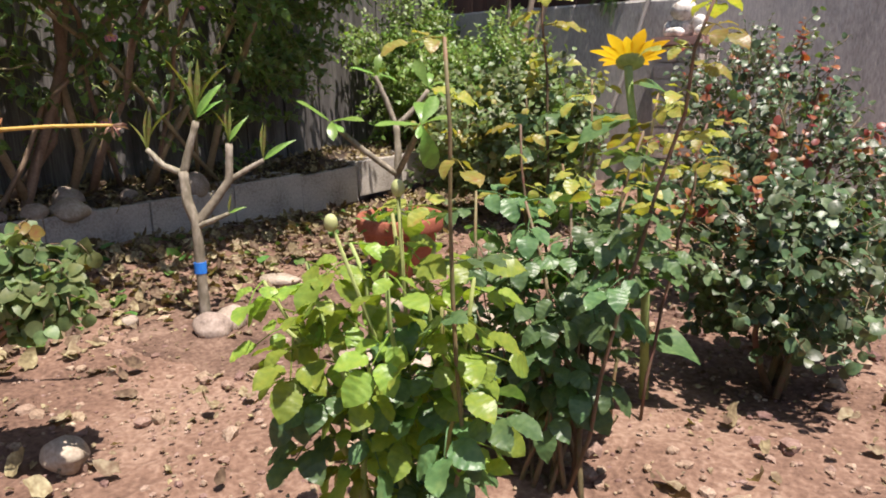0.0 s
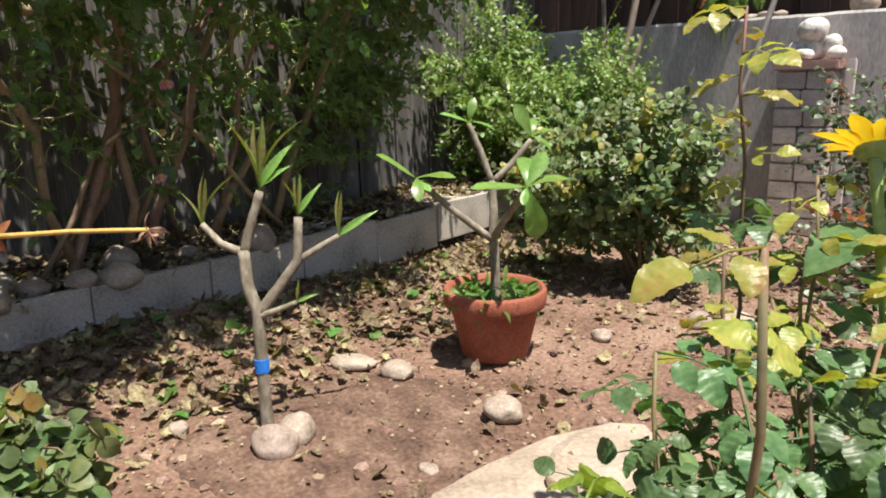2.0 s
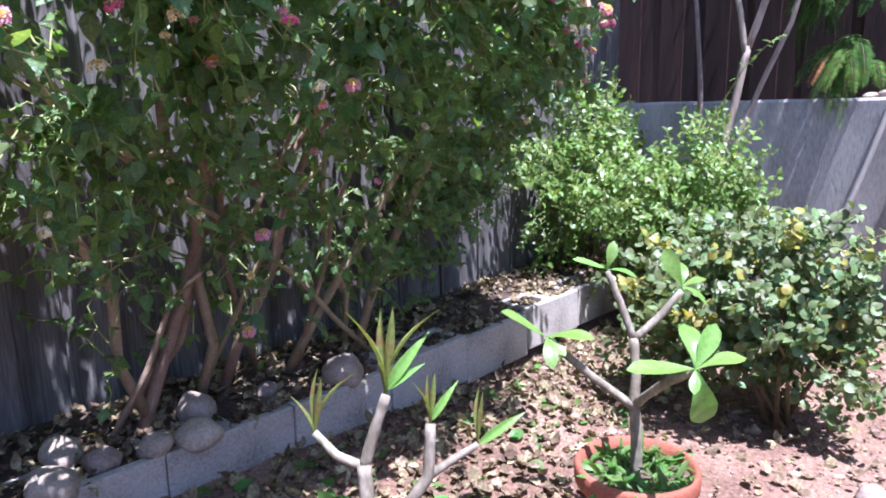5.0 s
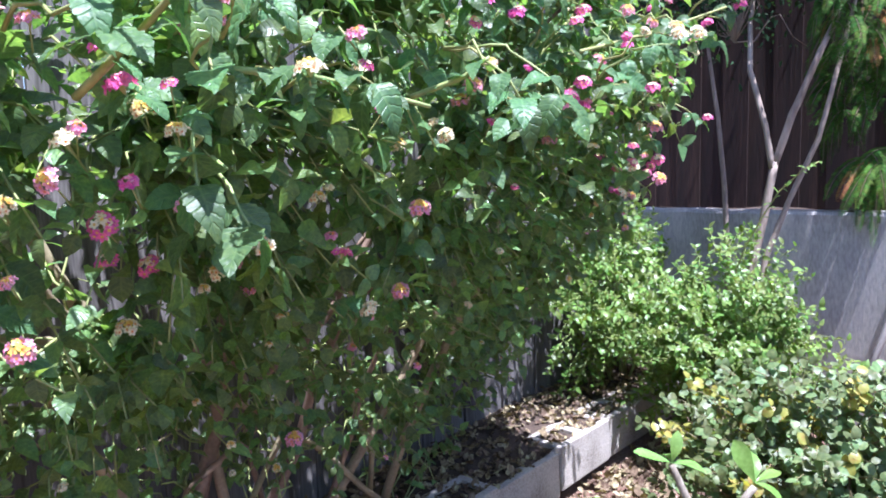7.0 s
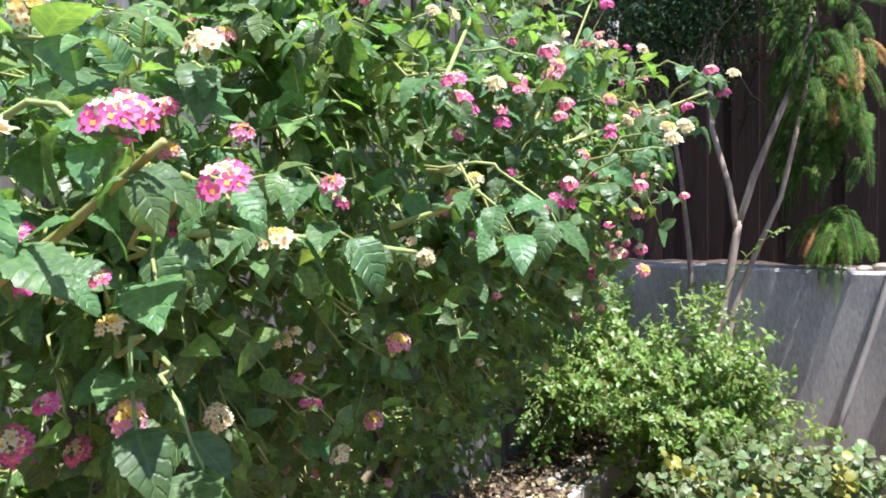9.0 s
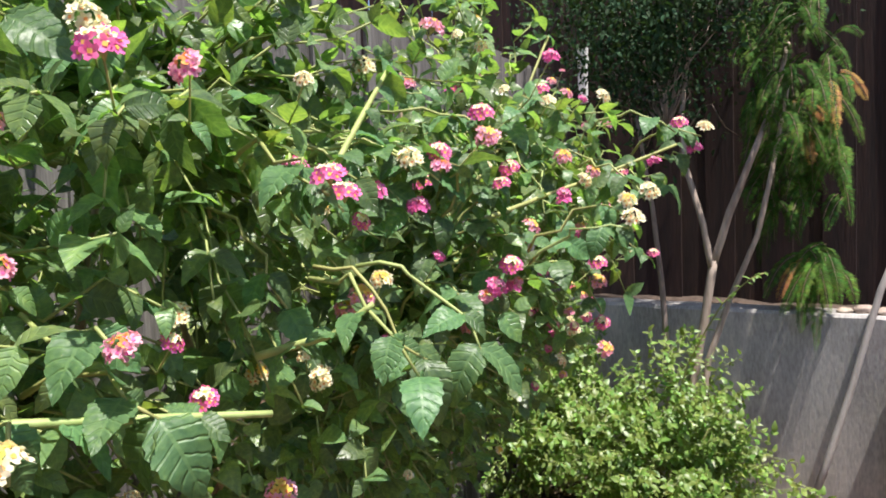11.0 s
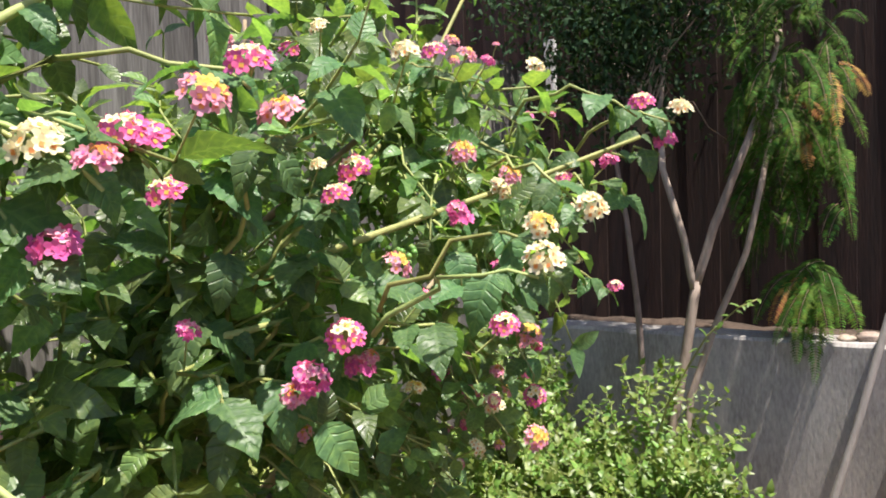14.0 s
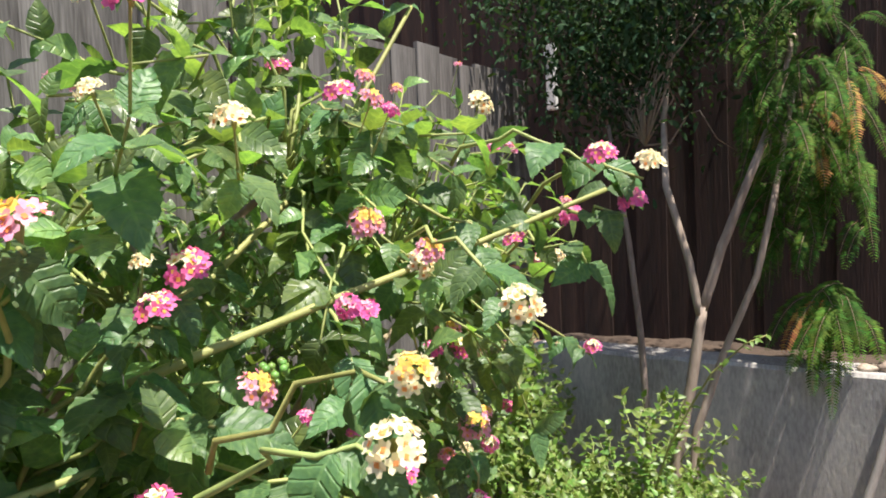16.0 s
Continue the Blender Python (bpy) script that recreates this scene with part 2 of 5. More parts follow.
def part(name, bm, mat, parent, label="", smooth=False):
    me = bpy.data.meshes.new(name)
    bm.to_mesh(me)
    bm.free()
    me.materials.append(mat)
    if smooth:
        me.polygons.foreach_set("use_smooth", [True] * len(me.polygons))
    ob = new(name, me)
    if parent:
        ob.parent = parent
    if label:
        tagged(ob, label)
    return ob


def thing(name, label, category, at=(0, 0, 0), group="", kind=""):
    ob = new(name)
    ob.empty_display_size = 0.1
    ob.location = at
    return tagged(ob, label, category, group, kind)


def fbm(x, y, z=0.0):
    return noise.fractal(Vector((x, y, z)), 1.0, 2.0, 4)


def unit(a):
    return a / np.maximum(np.linalg.norm(a, axis=-1, keepdims=True), 1e-9)


# leaf outlines: share of the length, share of the half width, rise above the flat blade
OVAL = [(0.0, 0.03, 0), (0.07, 0.42, 0), (0.18, 0.82, 0), (0.34, 1.0, 0), (0.52, 0.93, 0), (0.70, 0.68, 0), (0.86, 0.34, 0), (1.0, 0.02, 0)]
ROUND = [(0.0, 0.05, 0), (0.10, 0.58, 0), (0.28, 0.94, 0), (0.50, 1.0, 0), (0.72, 0.82, 0), (0.89, 0.44, 0), (1.0, 0.03, 0)]
LONG = [(0.0, 0.05, 0), (0.20, 0.34, 0), (0.45, 0.80, 0), (0.66, 1.0, 0), (0.84, 0.84, 0), (0.95, 0.46, 0), (1.0, 0.04, 0)]
BLADE = [(0.0, 0.25, 0), (0.3, 0.8, 0), (0.55, 1.0, 0), (0.8, 0.65, 0), (1.0, 0.03, 0)]
MEDIUM = [(0.0, 0.06, 0), (0.15, 0.74, 0), (0.38, 1.0, 0), (0.70, 0.66, 0), (1.0, 0.03, 0)]
SMALL = [(0.0, 0.08, 0), (0.45, 1.0, 0), (1.0, 0.04, 0)]


def blades(pos, way, normal, length, width, outline, bend=0.25, fold=0.25, rng=None, wave=0.0):
    """Verts and faces of many leaves: each runs from pos along way, faces normal, bends down and folds up along its midrib."""
    pos, way = np.asarray(pos, float), unit(np.asarray(way, float))
    normal = np.asarray(normal, float)
    side = unit(np.cross(way, normal))
    normal = np.cross(side, way)
    n, rows = len(pos), len(outline)
    length = np.broadcast_to(np.asarray(length, float), (n,))
    width = np.broadcast_to(np.asarray(width, float), (n,))
    bend = np.broadcast_to(np.asarray(bend, float), (n,))
    out = np.zeros((n, rows, 3, 3))
    rng = rng or np.random.default_rng(1)
    for r, (u, w, _) in enumerate(outline):
        ang = bend * u
        mid = pos + (way * (u * np.cos(ang * 0.8))[:, None] - normal * (u * np.sin(ang))[:, None]) * length[:, None]
        lift = normal * (w * width * fold)[:, None]
        for c, s in enumerate((-1, 0, 1)):
            ripple = rng.normal(0, 1, n) * wave * width * abs(s)
            out[:, r, c] = mid + side * (s * w * width)[:, None] + (lift + normal * ripple[:, None] if s else 0)
    quads = []
    for r in range(rows - 1):
        for c in range(2):
            a = r * 3 + c
            quads.append((a, a + 1, a + 4, a + 3))
    quads = np.array(quads)
    faces = (quads[None] + (np.arange(n) * rows * 3)[:, None, None]).reshape(-1, 4)
    return out.reshape(-1, 3), faces


def join(chunks):
    verts, faces, base = [], [], 0
    for v, f in chunks:
        verts.append(np.asarray(v, float))
        faces.extend((np.asarray(f) + base).tolist())
        base += len(v)
    return np.concatenate(verts).tolist(), faces


def tube(points, radii, sides=8, rough=0.0, seed=0):
    """Verts and faces of a tapered tube along points, closed at both ends."""
    rng = np.random.default_rng(seed)
    pts = np.asarray(points, float)
    verts, faces = [], []
    ref = np.array((0.31, 0.83, 0.47))
    for k, p in enumerate(pts):
        d = unit(pts[min(k + 1, len(pts) - 1)] - pts[max(k - 1, 0)])
        a = unit(np.cross(d, ref))
        b = np.cross(d, a)
        r = radii[k] if hasattr(radii, "__len__") else radii
        for s in range(sides):
            t = 2 * math.pi * s / sides
            rr = r * (1 + rough * rng.normal())
            verts.append(p + (a * math.cos(t) + b * math.sin(t)) * rr)
    for k in range(len(pts) - 1):
        for s in range(sides):
            q = (s + 1) % sides
            faces.append((k * sides + s, k * sides + q, (k + 1) * sides + q, (k + 1) * sides + s))
    verts.append(pts[0]), verts.append(pts[-1])
    n = len(verts)
    for s in range(sides):
        q = (s + 1) % sides
        faces.append((n - 2, q, s, s))
        faces.append((n - 1, (len(pts) - 1) * sides + s, (len(pts) - 1) * sides + q, (len(pts) - 1) * sides + q))
    return np.array(verts), [f if f[2] != f[3] else f[:3] for f in faces]


def tube_part(name, points, radii, mat, parent, sides=8, rough=0.04, seed=0, label=""):
    v, f = tube(points, radii, sides, rough, seed)
    return put(name, v.tolist(), f, mat, parent, label, smooth=True)


def tubes(list_of, sides=4):
    """One mesh's verts and faces from many thin tubes."""
    verts, faces, base = [], [], 0
    for pts, radii in list_of:
        v, f = tube(pts, radii, sides)
        verts.extend(v.tolist())
        faces.extend([tuple(i + base for i in q) for q in f])
        base += len(v)
    return verts, faces


def curve_points(a, b, sag=0.0, n=6, wob=0.0, rng=None):
    a, b = np.asarray(a, float), np.asarray(b, float)
    t = np.linspace(0, 1, n)[:, None]
    p = a + (b - a) * t
    p[:, 2] += (4 * sag * t * (1 - t))[:, 0]
    if wob:
        p[1:-1] += rng.normal(0, wob, (n - 2, 3))
    return p


def boulder(name, at, size, mat, label, category, seed, turn=0.0, group=""):
    """A river-worn stone: a squashed ball pushed in and out at two scales."""
    bm = bmesh.new()
    bmesh.ops.create_icosphere(bm, subdivisions=4, radius=1)
    for v in bm.verts:
        c = v.co.copy()
        k = 1 + 0.24 * noise.noise(c * 1.1 + Vector((seed * 3.1, 0, 0))) + 0.03 * noise.noise(c * 4 + Vector((0, seed, 0)))
        v.co = Vector((c.x * size[0] * k, c.y * size[1] * k, c.z * size[2] * k))
    ob = part(name, bm, mat, None, label, True)
    ob.matrix_world = pose(at[0], at[1], at[2], 0, 0, turn)
    return tagged(ob, label, category, group)


# ---------------------------------------------------------------- ground
def ground_z(x, y):
    def step(a, b, v):
        t = min(1, max(0, (v - a) / (b - a)))
        return t * t * (3 - 2 * t)
    z = 0.012 * fbm(x * 1.7, y * 1.7) + 0.008 * fbm(x * 6, y * 6, 3)
    z += 0.10 * step(-2.75, -3.35, x) * step(4.6, 2.6, y)
    z -= 0.15 * step(-1.9, -0.9, x) * step(2.7, 1.7, y)
    z -= 0.038 * math.exp(-((x + 2.3) ** 2 / 0.35 + (y - 3.0) ** 2 / 0.8))
    z -= 0.03 * math.exp(-((x + 1.05) ** 2 + (y - 3.15) ** 2) / 0.05)
    return z


def make_ground():
    def line(lo, hi, step):
        far = [3, 8, 20, 60, 160]
        return [lo - f for f in reversed(far)] + list(np.arange(lo, hi + 1e-6, step)) + [hi + f for f in far]
    xs, ys = line(-3.56, 0.6, 0.02), line(0.9, 6.08, 0.02)
    verts = []
    for y in ys:
        for x in xs:
            inside = -3.6 < x < 0.7 and 0.8 < y < 6.1
            z = ground_z(x, y) + (0.006 * noise.noise(Vector((x * 28, y * 28, 0))) + 0.004 * noise.noise(Vector((x * 70, y * 70, 5))) if inside else 0)
            verts.append((x, y, z))
    w = len(xs)
    faces = [(j * w + i, j * w + i + 1, (j + 1) * w + i + 1, (j + 1) * w + i) for j in range(len(ys) - 1) for i in range(w - 1)]
    return tagged(put("ground", verts, faces, M_SOIL, smooth=True), "bare reddish brown garden soil, dry and crumbly", "ground", kind="structure")


make_ground()


def make_mound():
    """A low spread of freshly dug, darker soil round the young plumeria."""
    cx, cy, n, m = -2.42, 2.88, 26, 96
    verts, faces = [], []
    for i in range(n + 1):
        for k in range(m):
            a = 2 * math.pi * k / m
            q = (0.40 + 0.10 * noise.noise(Vector((math.cos(a) * 1.6, math.sin(a) * 1.6, 4.0))) + 0.02 * noise.noise(Vector((math.cos(a) * 9, math.sin(a) * 9, 1.0)))) * i / n
            x, y = cx + q * math.cos(a) * 0.95, cy + q * math.sin(a) * 1.1
            lift = 0.013 * (1 - (i / n) ** 2) + 0.010 * noise.noise(Vector((x * 24, y * 24, 2))) * (1 - i / n) + 0.006 * noise.noise(Vector((x * 70, y * 70, 7)))
            verts.append((x, y, ground_z(x, y) + (lift + 0.002 if i < n else -0.03)))
    for i in range(n):
        for k in range(m):
            b = (k + 1) % m
            faces.append((i * m + k, (i + 1) * m + k, (i + 1) * m + b, i * m + b))
    tagged(put("soil_mound", verts, faces, M_MOIST, smooth=True), "low mound of darker freshly dug moist soil", "soil", kind="structure")


make_mound()
rng = np.random.default_rng(7)


def make_clods():
    """Crumbs of soil and small gravel, too many to count."""
    bm = bmesh.new()
    bmesh.ops.create_icosphere(bm, subdivisions=1, radius=1)
    base = np.array([v.co for v in bm.verts])
    tri = np.array([[v.index for v in f.verts] for f in bm.faces])
    bm.free()
    chunks = []
    for _ in range(9500):
        x, y = rng.uniform(-3.35, 0.3), rng.uniform(1.3, 5.6)
        s = min(0.024, 0.004 * (1 + rng.pareto(2.0)))
        v = base * (1 + rng.normal(0, 0.16, (len(base), 1))) * s * np.array((1, rng.uniform(0.6, 1), rng.uniform(0.45, 0.8)))
        a = rng.uniform(0, 6.28)
        v = v @ np.array(((math.cos(a), -math.sin(a), 0), (math.sin(a), math.cos(a), 0), (0, 0, 1)))
        chunks.append((v + (x, y, ground_z(x, y) + s * 0.25), tri))
    verts, faces = join(chunks)
    tagged(put("soil_crumbs", verts, faces, M_CLOD), "loose crumbs of dry brown soil and grit", "soil crumbs", kind="stuff")


make_clods()


def make_litter(name, n, xr, yr, zf, label, dense=None, size=(0.018, 0.052)):
    pos, way, nor, ln = [], [], [], []
    while len(pos) < n:
        x, y = rng.uniform(*xr), rng.uniform(*yr)
        if dense and rng.random() > dense(x, y):
            continue
        a, tilt = rng.uniform(0, 6.28), rng.normal(0, 0.3)
        pos.append((x, y, zf(x, y) + rng.uniform(0.004, 0.022)))
        way.append((math.cos(a), math.sin(a), tilt))
        nor.append((rng.normal(0, 0.35), rng.normal(0, 0.35), 1))
        ln.append(rng.uniform(*size))
    ln = np.array(ln)
    v, f = blades(pos, way, nor, ln, ln * rng.uniform(0.25, 0.42, n), OVAL, rng.uniform(-0.9, 0.9, n), 0.3, rng, 0.2)
    return tagged(put(name, v.tolist(), f.tolist(), M_LITTER, smooth=True), label, "leaf litter", kind="stuff")


def near_wall(x, y):
    return max(0.02, min(1, (-2.55 - x) / 0.55)) * (1.0 if y < 5.2 else 0.4) + (0.10 if y > 4.0 else 0.02)


make_litter("leaf_litter", 4200, (-3.37, -0.6), (1.6, 5.8), ground_z, "dry brown fallen leaves scattered on soil", near_wall, (0.022, 0.062))


# ---------------------------------------------------------------- block wall and raised bed
make_litter("straw_bits", 5200, (-3.3, 0.2), (1.3, 5.6), ground_z, "small pale bits of straw, bark and dry leaf on soil", None, (0.006, 0.018))
BLOCK_X, BED_Z = -3.39, 0.235


def block_mesh():
    """A hollow concrete block 0.43 long with two cores, rounded arrises."""
    bm = bmesh.new()
    L, W, H = 0.430, 0.19, 0.20
    ys = [-L / 2, -L / 2 + 0.035, -0.022, 0.022, L / 2 - 0.035, L / 2]
    xs = [-W / 2, -W / 2 + 0.034, W / 2 - 0.034, W / 2]
    cells = {}
    for z in (0, H):
        for i, x in enumerate(xs):
            for j, y in enumerate(ys):
                cells[i, j, z] = bm.verts.new((x, y, z))
    hole = {(1, 1), (1, 3)}
    for i in range(3):
        for j in range(5):
            if (i, j) in hole:
                continue
            bm.faces.new([cells[i, j, H], cells[i + 1, j, H], cells[i + 1, j + 1, H], cells[i, j + 1, H]])
            bm.faces.new([cells[i, j + 1, 0], cells[i + 1, j + 1, 0], cells[i + 1, j, 0], cells[i, j, 0]])
    def side(a, b):
        bm.faces.new([cells[a[0], a[1], 0], cells[b[0], b[1], 0], cells[b[0], b[1], H], cells[a[0], a[1], H]])
    for j in range(5):
        side((3, j), (3, j + 1)), side((0, j + 1), (0, j))
    for i in range(3):
        side((i, 0), (i + 1, 0)), side((i + 1, 5), (i, 5))
    for i, j in hole:
        side((i, j), (i, j + 1)), side((i + 1, j + 1), (i + 1, j)), side((i, j + 1), (i + 1, j + 1)), side((i + 1, j), (i, j))
    bmesh.ops.recalc_face_normals(bm, faces=bm.faces)
    edges = [e for e in bm.edges if not e.is_manifold or e.calc_face_angle(0) > 1]
    bmesh.ops.bevel(bm, geom=edges, offset=0.006, segments=2, affect="EDGES", profile=0.6)
    me = bpy.data.meshes.new("concrete_block")
    bm.to_mesh(me)
    bm.free()
    me.materials.append(M_BLOCK)
    return me


wall_low = thing("retaining_wall", "low row of weathered grey hollow concrete blocks edging a raised bed", "block wall", (BLOCK_X - 0.1, 3, 0))
me_block = block_mesh()
for k in range(-5, 6):
    b = new("concrete_block", me_block)
    b.parent = wall_low
    y = 4.455 + 0.217 + 0.435 * k
    lift = 0.022 if k >= 0 else 0.008 * math.sin(k * 2.3)
    b.matrix_basis = pose(0.006 * math.sin(k * 5.1) + (0.0 if k < 0 else 0.012), y - 3, 0.035 + lift, rng.normal(0, 0.5), rng.normal(0, 0.8), rng.normal(0, 0.5))


def bed_z(x, y):
    return BED_Z + (0.012 if y > 4.4 else -0.004) + 0.035 * min(1, max(0, (-3.5 - x) / 0.25)) + 0.014 * fbm(x * 5, y * 5)


xs, ys = np.linspace(-3.85, BLOCK_X - 0.035, 14), np.linspace(0.2, 6.09, 180)
verts = [(x, y, bed_z(x, y) - (0.004 if x > -3.58 else 0)) for y in ys for x in xs]
faces = [(j * 14 + i, j * 14 + i + 1, (j + 1) * 14 + i + 1, (j + 1) * 14 + i) for j in range(179) for i in range(13)]
tagged(put("bed_soil", verts, faces, M_HUMUS, smooth=True), "dark humus of the raised bed behind blocks", "soil", kind="structure")
make_litter("leaf_litter", 3200, (-3.80, -3.41), (1.2, 6.0), lambda x, y: bed_z(x, y) - (0.008 if x > -3.58 else 0), "brown and tan dead leaves piled in the raised bed", size=(0.018, 0.05))


# ---------------------------------------------------------------- fences and the back wall
def board_mesh(width, height, thick, mat, seed, ragged=0.0):
    r = np.random.default_rng(seed)
    bm = bmesh.new()
    n = 14
    rows = []
    for k in range(n):
        z = height * k / (n - 1) + (ragged * r.normal() if k == n - 1 else 0)
        wv = 0.0015 * r.normal()
        rows.append([bm.verts.new((x, y + 0.0015 * math.sin(k * 0.9 + seed), z)) for x, y in ((-width / 2 + wv, 0), (width / 2 + wv, 0), (width / 2 + wv, -thick), (-width / 2 + wv, -thick))])
    for a, b in zip(rows, rows[1:]):
        for s in range(4):
            q = (s + 1) % 4
            bm.faces.new([a[s], a[q], b[q], b[s]])
    bm.faces.new(rows[0][::-1]), bm.faces.new(rows[-1])
    bmesh.ops.recalc_face_normals(bm, faces=bm.faces)
    me = bpy.data.meshes.new("board")
    bm.to_mesh(me)
    bm.free()
    me.materials.append(mat)
    return me


FENCE_X = -3.86
fence = thing("fence", "weathered grey vertical board fence beside the garden bed", "fence", (FENCE_X, 3, 0))
meshes = [board_mesh(0.146, 2.33, 0.018, M_FENCE, s, 0.008) for s in range(8)]
y, k = 0.0, 0
while y < 6.05:
    ob = new("board", meshes[k % 8])
    ob.parent = fence
    ob.matrix_basis = pose(0.010 * (k % 2) + 0.003 * math.sin(k * 2.7), y - 3, 0.16 + 0.012 * math.sin(k * 1.9), rng.normal(0, 0.25), 0, 90 + rng.normal(0, 1.0))
    y, k = y + 0.143 + 0.004 * math.sin(k * 3.3), k + 1
for z in (0.55, 2.1):
    part_v, part_f = tube([(-0.06, -3.0, z), (-0.06, 3.1, z)], 0.03, 4)
    put("rail", part_v.tolist(), part_f, M_FENCE, fence)

WALL_Y, WALL_Z = 6.1, 1.175


def slab_box(name, lo, hi, mat, parent=None, bev=0.012, cut=0.0, label=""):
    bm = bmesh.new()
    bmesh.ops.create_cube(bm, size=1)
    for v in bm.verts:
        v.co = Vector([lo[i] + (v.co[i] + 0.5) * (hi[i] - lo[i]) for i in range(3)])
    bmesh.ops.bevel(bm, geom=list(bm.edges), offset=bev, segments=2, affect="EDGES")
    return part(name, bm, mat, parent, label)


xs = np.linspace(-3.86, 3.2, 180)
verts, faces = [], []
prof = [(0.0, -0.2), (0.0, 0.3), (0.0, 0.7), (0.0, WALL_Z - 0.015), (0.012, WALL_Z), (0.2, WALL_Z), (0.2, -0.2)]
for x in xs:
    for d, z in prof:
        verts.append((x, WALL_Y + d + 0.004 * fbm(x * 2, z * 3), z + (0.008 * fbm(x * 5, 1) if z > 1 else 0)))
for i in range(179):
    for j in range(6):
        faces.append((i * 7 + j, (i + 1) * 7 + j, (i + 1) * 7 + j + 1, i * 7 + j + 1))
tagged(put("wall_back", verts, faces, M_WALL, smooth=False), "grey cement-washed retaining wall with pale runs", "wall", kind="structure")
xs, ys = np.linspace(-3.9, 3.2, 120), np.linspace(6.29, 6.75, 8)
verts = [(x, yy, WALL_Z - 0.02 + 0.02 * fbm(x * 4, yy * 4)) for yy in ys for x in xs]
faces = [(j * 120 + i, j * 120 + i + 1, (j + 1) * 120 + i + 1, (j + 1) * 120 + i) for j in range(7) for i in range(119)]
tagged(put("upper_soil", verts, faces, M_HUMUS, smooth=True), "dark soil ledge behind the wall", "soil", kind="structure")

fence_back = thing("fence", "tall dark red-brown stained board fence above the wall", "fence", (0, 6.62, 1.1))
meshes = [board_mesh(0.160, 2.9, 0.018, M_DARKFENCE, 40 + s, 0.004) for s in range(6)]
x, k = -8.0, 0
while x < 3.2:
    ob = new("board", meshes[k % 6])
    ob.parent = fence_back
    ob.matrix_basis = pose(x, 0.012 * (k % 2), 0, 0, rng.normal(0, 0.2), rng.normal(0, 0.8))
    x, k = x + 0.153, k + 1
# plain walls that close the place
for name, lo, hi in (("wall_right", (3.2, -3.0, -0.3), (3.35, 6.9, 2.0)), ("wall_behind", (-3.9, -3.15, -0.3), (3.35, -3.0, 2.0)), ("wall_left", (-4.0, -3.0, -0.3), (-3.9, -0.1, 2.4))):
    tagged(slab_box(name, lo, hi, M_WALL), "plain grey garden wall", "wall", kind="structure")


# ---------------------------------------------------------------- flower heads
def flower_mesh(inner, outer, eye, split, seed, radius=0.019, petals=5):
    """A domed lantana head: small five-lobed florets with a darker eye, the inner ring of one colour and the outer of another."""
    r = np.random.default_rng(seed)
    chunks, index = [], []
    n = 18
    for k in range(n):
        u = math.sqrt((k + 0.5) / n)
        a = 2.39996 * k + r.normal(0, 0.12)
        ang = u * 1.30 + r.normal(0, 0.05)
        ax = np.array((math.cos(a) * math.sin(ang), math.sin(a) * math.sin(ang), math.cos(ang)))
        c = ax * radius * (1.0, 1.0, 0.80) * r.uniform(0.9, 1.08)
        ax = unit(ax + r.normal(0, 0.18, 3))
        e1 = unit(np.cross(ax, (0.2, 0.9, 0.4)))
        e2 = np.cross(ax, e1)
        rr = radius * r.uniform(0.34, 0.44)
        t0 = r.uniform(0, 6)
        ring = []
        for s in range(petals * 3):
            t = t0 + 2 * math.pi * s / (petals * 3)
            q = rr * (0.66 if s % 3 == 0 else 1.0)
            ring.append(c + (e1 * math.cos(t) + e2 * math.sin(t)) * q + ax * rr * (0.28 if s % 3 else 0.12))
        m = petals * 3
        pip = [c + (e1 * math.cos(x) + e2 * math.sin(x)) * rr * 0.34 + ax * rr * 0.14 for x in (0, 1.57, 3.14, 4.71)]
        v = np.array(ring + [c - ax * rr * 0.1] + pip)
        f = [(s, (s + 1) % m, m) for s in range(m)] + [(m + 1, m + 2, m + 3), (m + 1, m + 3, m + 4)]
        chunks.append((v, f))
        index += [0 if u < split else 1] * m + [2, 2]
    # green base of the head
    base = [(0.35 * radius * math.cos(x), 0.35 * radius * math.sin(x), 0.25 * radius) for x in np.linspace(0, 6.283, 7)[:6]]
    chunks.append((np.array(base + [(0, 0, -0.5 * radius)]), [(k, (k + 1) % 6, 6) for k in range(6)]))
    index += [3] * 6
    verts, faces = join(chunks)
    me = bpy.data.meshes.new("flower_head")
    me.from_pydata(verts, [], faces)
    for m in (inner, outer, eye, M_GREENSTEM):
        me.materials.append(m)
    me.polygons.foreach_set("material_index", index)
    return me


FLOWERS = [flower_mesh(M_CREAM, M_PINK, M_YELLOW, 0.45, 1), flower_mesh(M_YELLOW, M_PALEPINK, M_ORANGE, 0.5, 2, 0.020), flower_mesh(M_PALEPINK, M_PINK, M_PINK, 0.5, 3, 0.016),
           flower_mesh(M_CREAM, M_CREAM, M_ORANGE, 0.6, 4, 0.018), flower_mesh(M_YELLOW, M_CREAM, M_ORANGE, 0.5, 5, 0.017), flower_mesh(M_ORANGE, M_PALEPINK, M_PINK, 0.5, 6, 0.015)]


